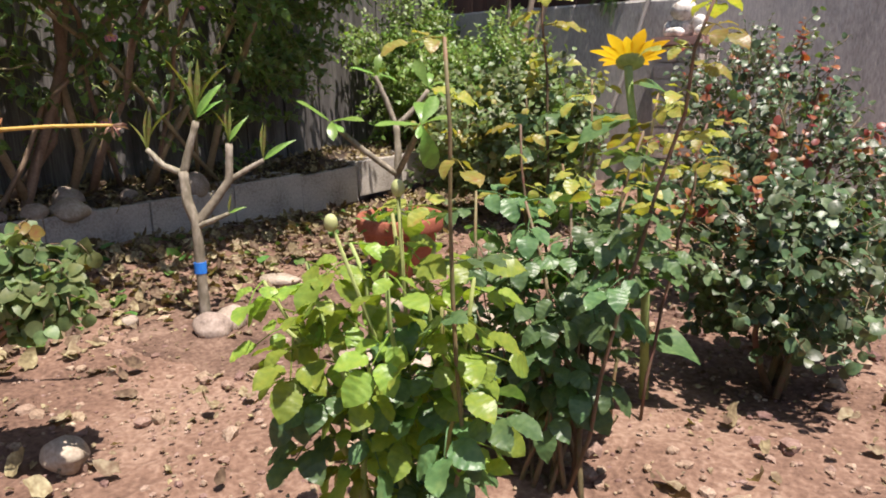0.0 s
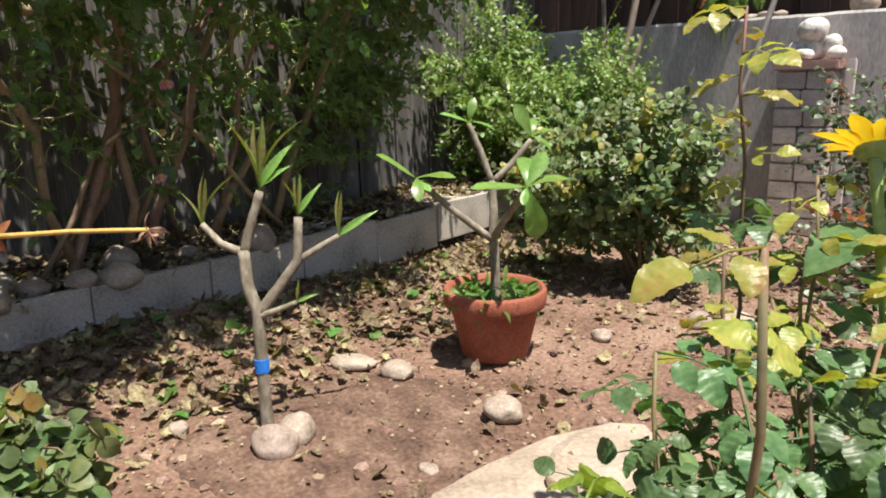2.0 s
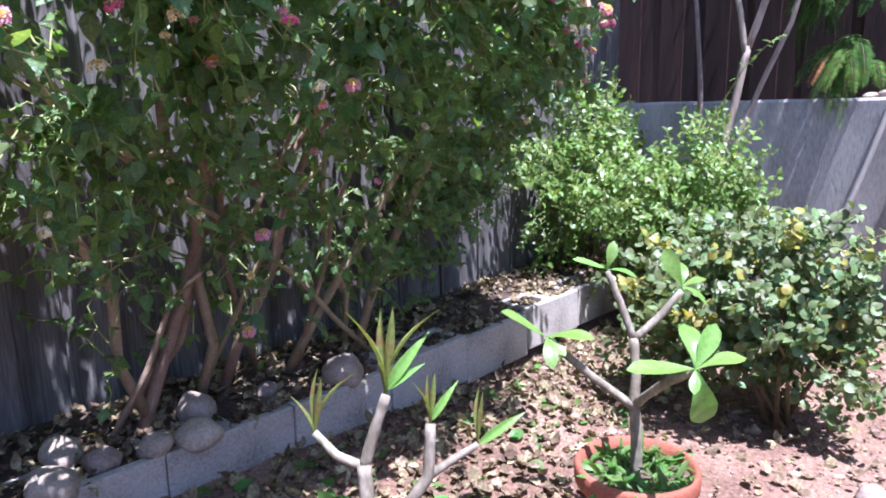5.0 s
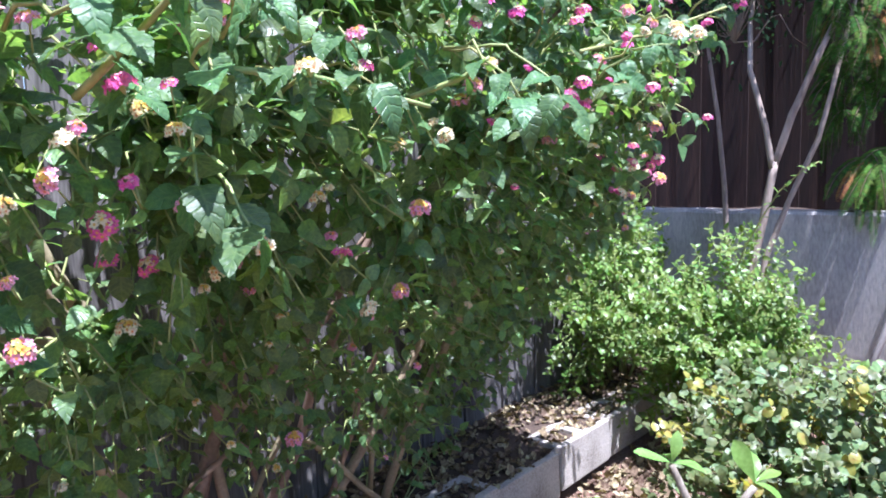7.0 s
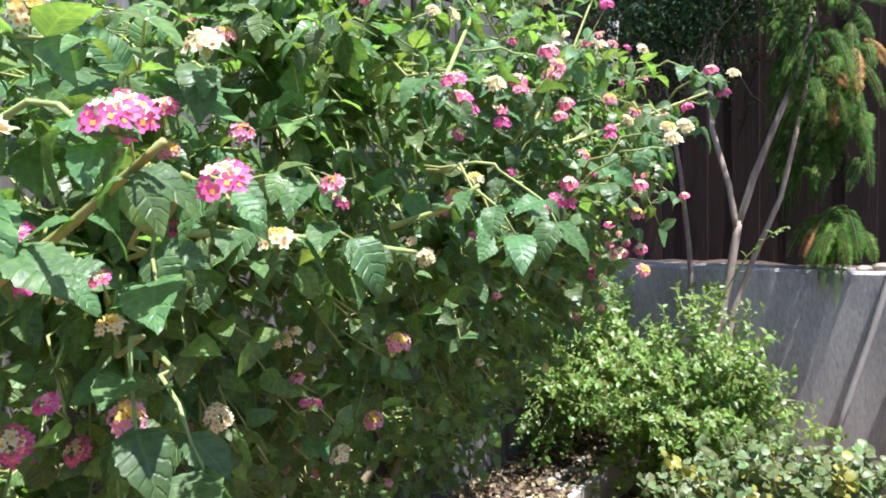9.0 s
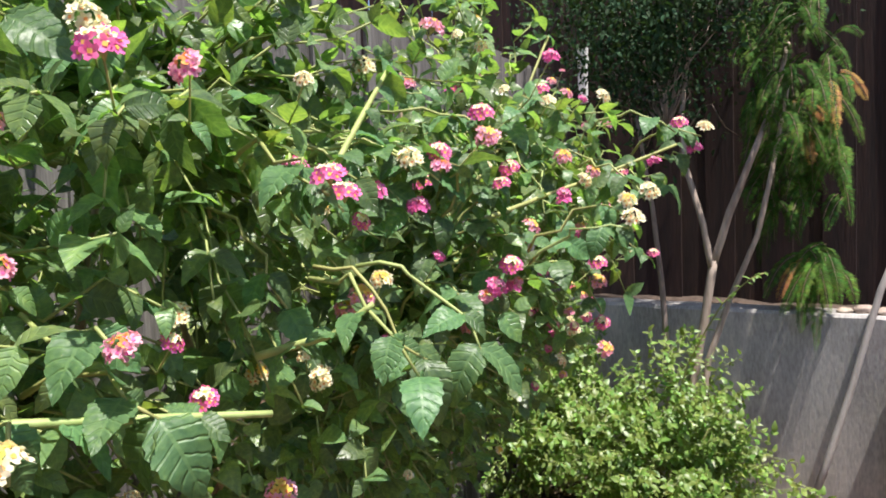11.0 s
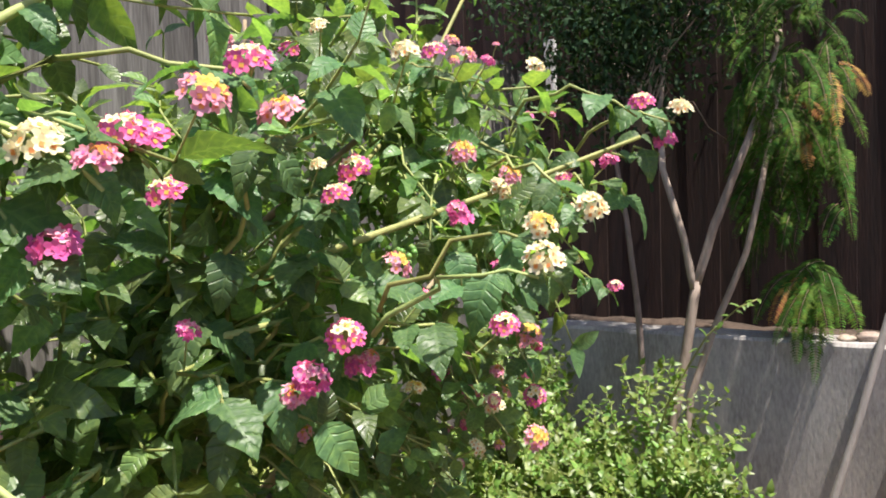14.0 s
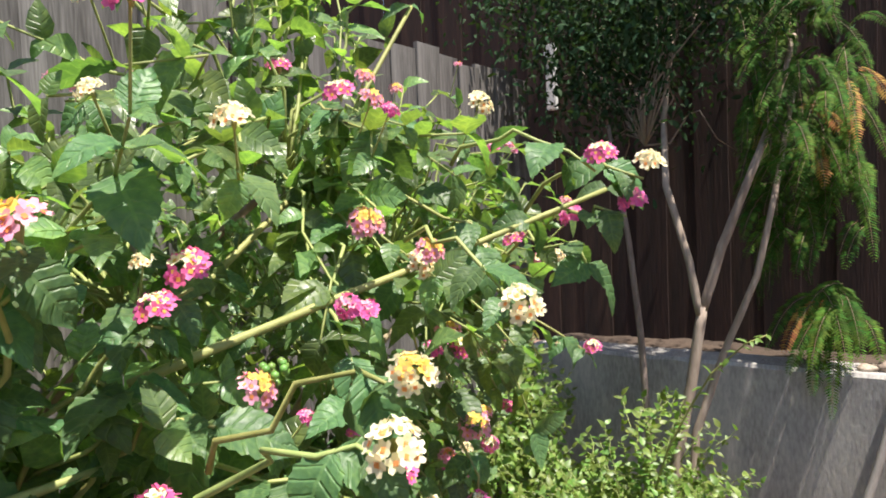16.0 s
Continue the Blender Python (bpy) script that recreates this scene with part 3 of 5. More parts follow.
def leaf_mesh(name, outline, length, width, mat, seed, bend=0.3, fold=0.2, wave=0.05, teeth=0.0, veins=0):
    """One large leaf, with a midrib, sunken side veins and a toothed rim where asked."""
    r = np.random.default_rng(seed)
    us = np.linspace(0, 1, 17 if veins else 9)
    ou, ow = [o[0] for o in outline], [o[1] for o in outline]
    cols = (-1, -0.62, -0.28, 0, 0.28, 0.62, 1) if veins else (-1, -0.5, 0, 0.5, 1)
    verts = []
    ph = r.uniform(0, 6)
    for i, u in enumerate(us):
        w = np.interp(u, ou, ow) * width
        for s in cols:
            tooth = 1 + (teeth if i % 2 else -teeth) * (abs(s) == 1)
            z = -length * u * math.sin(bend * u) + fold * abs(s) * w
            z += wave * width * math.sin(u * 9 + ph + s * 2) * abs(s)
            if veins:
                z += 0.08 * width * (1 - abs(abs(s) - 0.55)) * math.sin((u - abs(s) * 0.12) * 2 * math.pi * veins)
            verts.append((s * w * tooth, length * u * math.cos(bend * u * 0.8), z))
    c = len(cols)
    faces = [(i * c + j, i * c + j + 1, (i + 1) * c + j + 1, (i + 1) * c + j) for i in range(len(us) - 1) for j in range(c - 1)]
    me = bpy.data.meshes.new(name)
    me.from_pydata(verts, [], faces)
    add_uv(me, [(c, u) for u in us for c in cols])
    me.materials.append(mat)
    me.polygons.foreach_set("use_smooth", [True] * len(faces))
    return me


def stand(me, name, parent, at, way, normal, scale=1.0, label=""):
    """A leaf or bloom placed at a point: its y axis along way, its z axis near normal."""
    way = Vector(way).normalized()
    side = way.cross(Vector(normal)).normalized()
    up = side.cross(way)
    m = Matrix((side, way, up)).transposed().to_4x4()
    ob = new(name, me)
    ob.parent = parent
    off = Vector(at) - Vector(parent.location) - (Vector(parent.parent.location) if parent.parent else Vector())
    ob.matrix_basis = Matrix.Translation(off) @ m @ Matrix.Scale(scale, 4)
    if label:
        tagged(ob, label)
    return ob


# ---------------------------------------------------------------- the lantana against the fence
BIGLEAF = [leaf_mesh("leaf", OVAL, 0.068, 0.0225, M_LANTBIG, s, 0.25 + 0.22 * s, 0.15, 0.10, 0.05, 6) for s in range(5)]


def lantana_front(y, z):
    """How far the shrub reaches out from the fence, by height."""
    x = np.interp(z, [0.3, 0.6, 1.0, 1.2, 1.45, 1.62, 1.85, 2.0, 2.2, 2.5], [-3.46, -3.34, -3.02, -2.83, -2.68, -2.62, -2.59, -2.66, -2.80, -3.1])
    x -= 0.42 * max(0, y - 3.80) + 0.25 * max(0, 1.9 - y) - 0.12 * max(0, 1 - abs(y - 2.3) / 0.35)
    return x


def make_lantana():
    r = np.random.default_rng(21)
    bush = thing("lantana_shrub", "large lantana shrub with pink and yellow flower heads along a fence", "shrub", (-3.6, 2.8, 0.2))
    # main limbs
    bases = [(-3.64, 2.72, 0.22), (-3.66, 3.0, 0.22), (-3.65, 3.3, 0.22), (-3.65, 3.6, 0.22)]
    limbs = []
    for k in range(12):
        b = np.array(bases[k % 4]) + r.normal(0, 0.05, 3) * (1, 1, 0)
        y1 = r.uniform(2.0, 4.1)
        z1 = r.uniform(1.2, 1.9)
        e = np.array((lantana_front(y1, z1) - r.uniform(0.2, 0.5), y1, z1))
        pts = curve_points(b, e, 0.12, 8, 0.025, r)
        limbs.append(pts)
        tube_part("limb", pts - np.array((-3.6, 2.8, 0.2)), np.linspace(0.019 if k < 6 else 0.011, 0.005, 8), M_WOODSTEM, bush, 7, 0.06, k)
    OLD_WOOD = [[(-3.62, 2.75, 0.22), (-3.50, 2.93, 0.80), (-3.45, 2.90, 0.98), (-3.45, 2.83, 1.07), (-3.45, 2.83, 1.30), (-3.35, 2.85, 1.60)], [(-3.45, 2.83, 1.06), (-3.45, 2.60, 1.10), (-3.40, 2.41, 1.15), (-3.28, 2.15, 1.30)],
                [(-3.45, 2.63, 1.10), (-3.42, 2.53, 1.27), (-3.38, 2.42, 1.50)]]
    for k, row in enumerate(OLD_WOOD):
        row = np.array(row)
        t = np.linspace(0, len(row) - 1, 5 * len(row))
        pts = np.stack([np.interp(t, range(len(row)), row[:, c]) for c in range(3)], 1)
        tube_part("limb", pts - np.array((-3.6, 2.8, 0.2)), np.linspace(0.021, 0.012, len(pts)), M_WOODSTEM, bush, 9, 0.08, 30 + k, "thick old tan branch")
    pos, way, nor, ln, twigs, heads, large = [], [], [], [], [], [], []
    for k in range(2960):
        y1 = r.uniform(1.15, 4.45)
        z1 = 0.38 + 2.15 * r.beta(1.6, 1.35)
        if z1 > 1.95 and r.random() < (0.72 if y1 > 2.6 else 0.8):
            z1 = r.uniform(0.6, 1.9)
        if y1 < 2.6 and z1 < 0.9 and r.random() < 0.85:
            z1 = r.uniform(0.85, 1.6)
        if k > 1850:
            y1, z1 = r.uniform(1.15, 4.3), r.uniform(0.55 if r.random() < 0.5 else 0.9, 1.45)
        if k > 2120:
            y1, z1 = r.uniform(2.5, 3.45), r.uniform(1.15, 2.05)
        if k > 2420:
            y1, z1 = r.uniform(1.15, 4.6 if k < 2780 else 2.6), r.uniform(1.55, 2.05)
        if 2.95 < y1 < 3.5 and z1 > 1.7 and r.random() < 0.45:
            continue
        if y1 < 2.5 and z1 < 0.8 and r.random() < 0.8:
            continue
        xf = lantana_front(y1, z1)
        depth = abs(r.normal(0, 0.17)) if r.random() < 0.72 else r.uniform(0, 1.0)
        if k > 2420:
            depth = r.uniform(max(0.1, xf + 3.30), max(0.3, xf + 3.82))
        if 2.15 < y1 < 2.95 and 0.85 < z1 < 1.55 and depth > 0.2 and r.random() < 0.7:
            continue
        x1 = max(xf - depth, -3.80)
        end = np.array((x1, y1, z1)) + r.normal(0, 0.03, 3)
        near = min(limbs, key=lambda p: np.min(np.sum((p - end) ** 2, 1)))
        start = near[np.argmin(np.sum((near - end) ** 2, 1))]
        if np.linalg.norm(start - end) > 0.55:
            start = end + (start - end) * 0.5 / np.linalg.norm(start - end)
        pts = curve_points(start, end, 0.04, 7, 0.012, r)
        pts[:, 0] = np.minimum(pts[:, 0], -2.42)
        twigs.append((pts, np.linspace(0.0032, 0.0014, 7)))
        step = max(2, int(np.linalg.norm(end - start) / 0.052))
        d = unit(end - start)
        for i in range(step):
            u = 0.18 + 0.82 * (i + 1) / step
            q = np.array([np.interp(u, np.linspace(0, 1, 7), pts[:, c]) for c in range(3)])
            a = i * 1.57 + r.normal(0, 0.3)
            for s in (0, math.pi):
                e1 = unit(np.cross(d, (0.1, 0.2, 1.0)))
                e2 = np.cross(d, e1)
                out = e1 * math.cos(a + s) + e2 * math.sin(a + s)
                w = out * 0.9 + d * 0.45 + np.array((0.14, -0.06, -0.12)) + r.normal(0, 0.2, 3)
                nn = np.array((0.3, -0.22, 0.95)) + r.normal(0, 0.42, 3)
                size = r.uniform(0.020, 0.050) * (1.15 - 0.35 * (i / step > 0.85)) * (0.92 if z1 < 1.1 else 1.0)
                if u > 0.5 and depth < 0.14 and z1 > 1.2 and 2.0 < y1 < 3.95 and len(large) < 250 and r.random() < 0.17:
                    large.append((q, w, nn, r.uniform(0.55, 1.0)))
                else:
                    pos.append(q), way.append(w), nor.append(nn), ln.append(size)
        if depth < 0.16 and z1 > 0.6 and len(heads) < 300 and r.random() < (0.62 if z1 > 1.25 else 0.16):
            tip = end + d * 0.02 + np.array((0.035, -0.025, 0.035))
            heads.append((tip, unit(d * 0.3 + np.array((0.3, -0.3, 0.85)) + r.normal(0, 0.25, 3)), z1))
            twigs.append((np.array([pts[-2], end, tip]), [0.0016, 0.0013, 0.001]))
    org = np.array((-3.6, 2.8, 0.2))
    ln = np.array(ln)
    n = len(ln)
    v, f = blades(np.array(pos) - org, way, nor, ln, ln * r.uniform(0.29, 0.38, n), MEDIUM, r.uniform(0.1, 0.9, n), 0.25, r, 0.10)
    put("foliage", v.tolist(), f.tolist(), M_LANTANA, bush, smooth=True, uv=np.tile([(c, o[0]) for o in MEDIUM for c in (-1, 0, 1)], (n, 1)))["kind"] = "stuff"
    tv, tf = tubes([(p - org, q) for p, q in twigs])
    put("twig_growth", tv, tf, M_GREENSTEM, bush, smooth=True)["kind"] = "stuff"
    for q, w, nn, s in large:
        stand(BIGLEAF[r.integers(5)], "leaf", bush, q, w, nn, s)
    for tip, up, z in heads:
        low = z < 1.15
        kind = r.choice([3, 4, 5] if low else [0, 1, 3, 2, 3, 4, 5, 0, 1, 4])
        side = unit(np.cross(up, (0.3, 0.2, 0.9)))
        stand(FLOWERS[kind], "flower_head", bush, tip, side, up, r.uniform(0.45, 0.95) * (0.75 if low else 1))
    # single heads that stand clear of the crown, by colour, and pairs of large leaves
    PINK_CREAM = [(-2.58, 3.193, 1.868), (-2.586, 3.093, 1.808), (-2.521, 2.841, 1.749), (-2.644, 3.38, 1.799), (-2.643, 3.351, 1.772), (-2.348, 2.276, 1.669), (-2.364, 2.358, 1.635), (-2.646, 3.77, 1.472), (-2.612, 3.321, 1.636), (-2.668, 4.173, 1.597), (-2.699, 3.61, 1.968), (-2.813, 3.464, 1.964), (-2.944, 3.742, 2.053), (-2.468, 3.76, 1.89), (-2.607, 3.121, 1.806), (-2.836, 3.798, 1.484), (-2.5, 2.8, 1.765)]
    MAGENTA = [(-2.589, 3.047, 1.736), (-2.617, 2.995, 1.756), (-2.615, 3.275, 1.606), (-2.643, 3.373, 1.593), (-2.63, 3.56, 1.741), (-2.575, 2.323, 1.56), (-2.45, 3.8, 1.84), (-2.847, 4.158, 1.952)]
    CREAM = [(-2.411, 3.342, 1.71), (-2.44, 3.394, 1.736), (-2.473, 3.59, 1.753), (-2.301, 2.194, 1.65), (-2.77, 2.832, 1.214), (-2.738, 2.521, 1.328), (-2.515, 2.452, 1.76), (-2.849, 2.427, 1.246), (-2.596, 3.044, 1.799), (-2.497, 2.506, 1.583), (-2.425, 3.785, 1.88), (-2.802, 2.949, 1.514)]
    YELLOW_PINK = [(-2.557, 3.057, 1.786), (-2.595, 3.238, 1.835), (-2.716, 3.353, 1.519), (-2.884, 3.407, 1.979), (-2.669, 3.8, 1.558), (-2.727, 3.053, 1.595), (-2.522, 2.603, 1.637), (-3.25, 2.92, 0.57), (-3.12, 2.9, 0.86)]
    LEAF_PAIRS = [(-2.711, 3.237, 1.668), (-2.613, 3.372, 1.694), (-2.562, 3.408, 1.653), (-2.693, 3.254, 1.737), (-2.885, 3.496, 1.92), (-2.585, 3.709, 1.809), (-2.509, 3.825, 1.781), (-2.617, 3.181, 1.618), (-2.594, 3.035, 1.565), (-2.669, 3.334, 1.721), (-2.708, 3.251, 1.808), (-2.593, 3.505, 1.676), (-2.491, 2.933, 1.58), (-2.442, 2.968, 1.589), (-2.616, 2.848, 1.637), (-2.622, 2.976, 1.787), (-2.471, 2.265, 1.609), (-2.444, 2.348, 1.58), (-2.444, 2.862, 1.577), (-2.453, 2.329, 1.468), (-2.438, 2.375, 1.428), (-2.509, 2.619, 1.593)]
    shoots = [(p, 0, 0.92) for p in PINK_CREAM] + [(p, 2, 1.0) for p in MAGENTA] + [(p, 3 + k % 2, 1.0) for k, p in enumerate(CREAM)] + [(p, 1 if k % 3 else 5, 0.95) for k, p in enumerate(YELLOW_PINK)] + [(p, -1, 1.0) for p in LEAF_PAIRS]
    for tip, kind, size in shoots:
        tip = np.array(tip)
        near = min(limbs, key=lambda p: np.min(np.sum((p - tip) ** 2, 1)))
        start = near[np.argmin(np.sum((near - tip) ** 2, 1))]
        if np.linalg.norm(start - tip) > 0.18:
            start = tip + (start - tip) * 0.18 / np.linalg.norm(start - tip)
        pts = curve_points(start, tip - (0.01, -0.008, 0.014), 0.03, 7, 0.008, r)
        stalk = tube_part("shoot", pts - org, np.linspace(0.0029, 0.0015, 7), M_GREENSTEM, bush, 6, 0.04, 3)
        for u, s in ((0.74, 0.85), (0.90, 0.6)) if kind >= 0 else ((0.80, 0.75), (0.98, 1.0)):
            q = np.array([np.interp(u, np.linspace(0, 1, 7), pts[:, c]) for c in range(3)])
            a = r.uniform(0, 3.14)
            for t in (0, math.pi):
                w = np.array((0.6 * math.cos(a + t) + 0.3, 0.6 * math.sin(a + t) - 0.2, r.uniform(-0.6, 0.1)))
                stand(BIGLEAF[r.integers(5)], "leaf", stalk, q, w, np.array((0.3, -0.4, 0.9)) + r.normal(0, 0.2, 3), s * r.uniform(0.8, 1.15))
        if kind >= 0:
            up = unit(np.array((0.3, -0.35, 0.8)) + r.normal(0, 0.15, 3))
            stand(FLOWERS[kind], "flower_head", stalk, tip, unit(np.cross(up, (0.3, 0.2, 0.9))), up, size * r.uniform(0.85, 1.05))
    # long arching stems in front of the crown
    STEMS = [
        [(-2.815, 3.412, 1.713), (-2.812, 3.478, 1.748), (-2.835, 3.718, 1.909), (-2.836, 3.917, 2.157)],
        [(-2.986, 3.535, 1.714), (-3.016, 3.547, 1.876), (-3.039, 3.578, 2.071)],
        [(-2.712, 3.363, 1.707), (-2.673, 3.542, 1.751), (-2.603, 3.72, 1.802), (-2.508, 3.867, 1.859)],
        [(-2.62, 2.293, 1.553), (-2.492, 2.313, 1.611), (-2.394, 2.333, 1.666)],
        [(-2.612, 2.472, 1.596), (-2.559, 2.553, 1.59), (-2.52, 2.735, 1.556)],
        [(-2.619, 2.916, 1.77), (-2.635, 2.969, 1.821), (-2.665, 3.05, 1.886), (-2.693, 3.119, 1.938)],
        [(-2.63, 2.811, 1.583), (-2.55, 2.844, 1.607), (-2.515, 2.871, 1.638)],
        [(-2.726, 3.228, 1.637), (-2.708, 3.339, 1.647)]]
    for k, row in enumerate(STEMS):
        row = np.array(row)
        t = np.linspace(0, len(row) - 1, 4 * len(row))
        pts = np.stack([np.interp(t, range(len(row)), row[:, c]) for c in range(3)], 1)
        stalk = tube_part("stem", pts - org, np.linspace(0.005, 0.003, len(pts)), M_WOODSTEM if k == 1 else M_GREENSTEM, bush, 7, 0.05, 40 + k)
        for i in range(3, len(pts), 3):
            a = r.uniform(0, 3.14)
            for b in (0, math.pi):
                w = np.array((0.7 * math.cos(a + b), 0.7 * math.sin(a + b), r.uniform(-0.3, 0.3)))
                stand(BIGLEAF[r.integers(5)], "leaf", stalk, pts[i], w, np.array((0.2, -0.3, 0.9)) + r.normal(0, 0.25, 3), r.uniform(0.45, 0.8))
    # green berry clusters
    for c in ((-2.666, 3.463, 1.694), (-2.793, 3.539, 1.83), (-2.632, 3.446, 1.709)):
        bm = bmesh.new()
        for k in range(14):
            bmesh.ops.create_icosphere(bm, subdivisions=1, radius=0.0042, matrix=Matrix.Translation(Vector(c) + Vector(unit(r.normal(0, 1, 3)) * 0.010) - Vector(org)))
        part("berry_cluster", bm, M_BERRY, bush, "cluster of small green berries", True)
    return bush


make_lantana()


v, f = tube([(-3.58, 2.36, 0.96), (-3.58, 2.43, 0.92), (-3.58, 2.50, 0.87), (-3.58, 2.58, 0.81), (-3.58, 2.68, 0.77), (-3.58, 2.77, 0.77), (-3.58, 2.89, 0.80)], [0.004, 0.004, 0.0038, 0.0036, 0.0036, 0.003, 0.0024], 6, 0.05, 2)
tagged(put("vine_stem", v.tolist(), f, M_WOODSTEM, smooth=True), "thin bare ochre vine stem sagging along the fence", "vine")


# ---------------------------------------------------------------- leafy shrubs by volume
def make_shrub(name, label, centre, radii, base, n_twigs, leaf, mat, outline, ratio, seed, cane=M_CANE, per_twig=9, canes=7, young=None, group="", ragged=0.3):
    """Canes from the base reach an uneven oval crown; leaves sit along short twigs."""
    r = np.random.default_rng(seed)
    bush = thing(name, label, "shrub", base, group)
    org, c, rad = np.array(base), np.array(centre), np.array(radii)
    tips = []
    for k in range(canes):
        a = unit(r.normal(0, 1, 3) * (1, 1, 0.5) + (0, 0, 0.5))
        e = c + a * rad * 0.75
        pts = curve_points(org + r.normal(0, 0.03, 3) * (1, 1, 0), e, 0.05, 7, 0.012, r)
        tips.append(pts)
        tube_part("cane", pts - org, np.linspace(0.009, 0.003, 7), cane, bush, 6, 0.05, k)
    pos, way, nor, ln, twigs, yp, yw, yn, yl = [], [], [], [], [], [], [], [], []
    for k in range(n_twigs):
        a = unit(r.normal(0, 1, 3))
        bump_out = 1 + ragged * noise.noise(Vector(a * 1.9) + Vector((seed, 0, 0)))
        e = c + a * rad * bump_out * r.uniform(0.45, 1.0) ** 0.6
        if e[2] < 0.07:
            continue
        s = e - a * rad * 0.35 + r.normal(0, 0.02, 3)
        pts = curve_points(s, e, 0.015, 5, 0.006, r)
        twigs.append((pts, np.linspace(0.0022, 0.001, 5)))
        d = unit(e - s)
        e1 = unit(np.cross(d, (0.12, 0.3, 0.9)))
        e2 = np.cross(d, e1)
        fresh = young is not None and r.random() < 0.10 and e[2] > c[2]
        for i in range(per_twig):
            u = 0.15 + 0.85 * i / max(1, per_twig - 1)
            q = s + (e - s) * u
            t = i * 2.4 + r.normal(0, 0.3)
            w = e1 * math.cos(t) + e2 * math.sin(t) + d * 0.5 + r.normal(0, 0.15, 3)
            nn = np.array((0.35, -0.45, 0.85)) + r.normal(0, 0.38, 3)
            row = (yp, yw, yn, yl) if fresh else (pos, way, nor, ln)
            for lst, val in zip(row, (q, w, nn, r.uniform(*leaf))):
                lst.append(val)
    for nm, P, W, N, Ls, m in (("foliage", pos, way, nor, ln, mat), ("young_foliage", yp, yw, yn, yl, young)):
        if P:
            Ls = np.array(Ls)
            v, f = blades(np.array(P) - org, W, N, Ls, Ls * ratio, outline, r.uniform(0, 0.6, len(Ls)), 0.2, r, 0.06)
            put(nm, v.tolist(), f.tolist(), m, bush, smooth=True)["kind"] = "stuff"
    tv, tf = tubes([(p - org, q) for p, q in twigs])
    put("twig_growth", tv, tf, cane, bush, smooth=True)["kind"] = "stuff"
    return bush


make_shrub("jasmine_shrub", "bushy light green jasmine with fine leaflets in the wall corner", (-3.05, 5.28, 0.60), (0.56, 0.42, 0.44), (-3.1, 5.4, 0.0), 900, (0.022, 0.046), M_JASMINE, MEDIUM, 0.27, 31, M_GREENSTEM, 11, 9, ragged=0.8)
make_shrub("jasmine_shrub", "light green jasmine shoots climbing a grey fence", (-3.60, 5.30, 0.80), (0.20, 0.60, 0.52), (-3.62, 5.5, 0.22), 460, (0.022, 0.046), M_JASMINE, MEDIUM, 0.27, 32, M_GREENSTEM, 11, 5, ragged=0.8)
make_shrub("rose_bush", "dense rose bush with rounded grey-green leaves", (-2.42, 4.50, 0.42), (0.50, 0.36, 0.36), (-2.3, 4.5, 0.0), 640, (0.024, 0.044), M_ROSE, ROUND, 0.42, 33, M_CANE, 8, 9, M_ROSEYOUNG, "rose bushes", ragged=0.5)
make_shrub("rose_bush", "rose bush with dark glossy leaves and reddish new shoots", (-1.12, 3.90, 0.38), (0.40, 0.42, 0.38), (-1.1, 3.85, 0.0), 340, (0.018, 0.036), M_ROSEDARK, ROUND, 0.40, 34, M_CANE, 8, 9, M_ROSERED, "rose bushes", ragged=0.5)
make_shrub("rose_bush", "low spreading rose bush shading dark soil beneath it", (-1.0, 3.22, 0.27), (0.27, 0.26, 0.25), (-1.0, 3.2, -0.02), 330, (0.018, 0.036), M_ROSEDARK, ROUND, 0.40, 35, M_CANE, 8, 8, M_ROSERED, "rose bushes", ragged=0.5)
make_shrub("rose_bush", "open rose bush with dark red tips near the pedestal", (-1.45, 5.05, 0.52), (0.45, 0.42, 0.50), (-1.4, 5.0, 0.0), 300, (0.018, 0.036), M_ROSEDARK, ROUND, 0.40, 36, M_CANE, 7, 8, M_ROSERED, "rose bushes", ragged=0.5)
make_shrub("rose_bush", "low rose bush with pale mottled leaves on bare soil", (-2.10, 2.05, 0.37), (0.16, 0.09, 0.09), (-2.36, 1.90, 0.0), 110, (0.020, 0.036), M_ROSE, ROUND, 0.44, 37, M_CANE, 7, 5, M_ROSEYOUNG, "rose bushes")


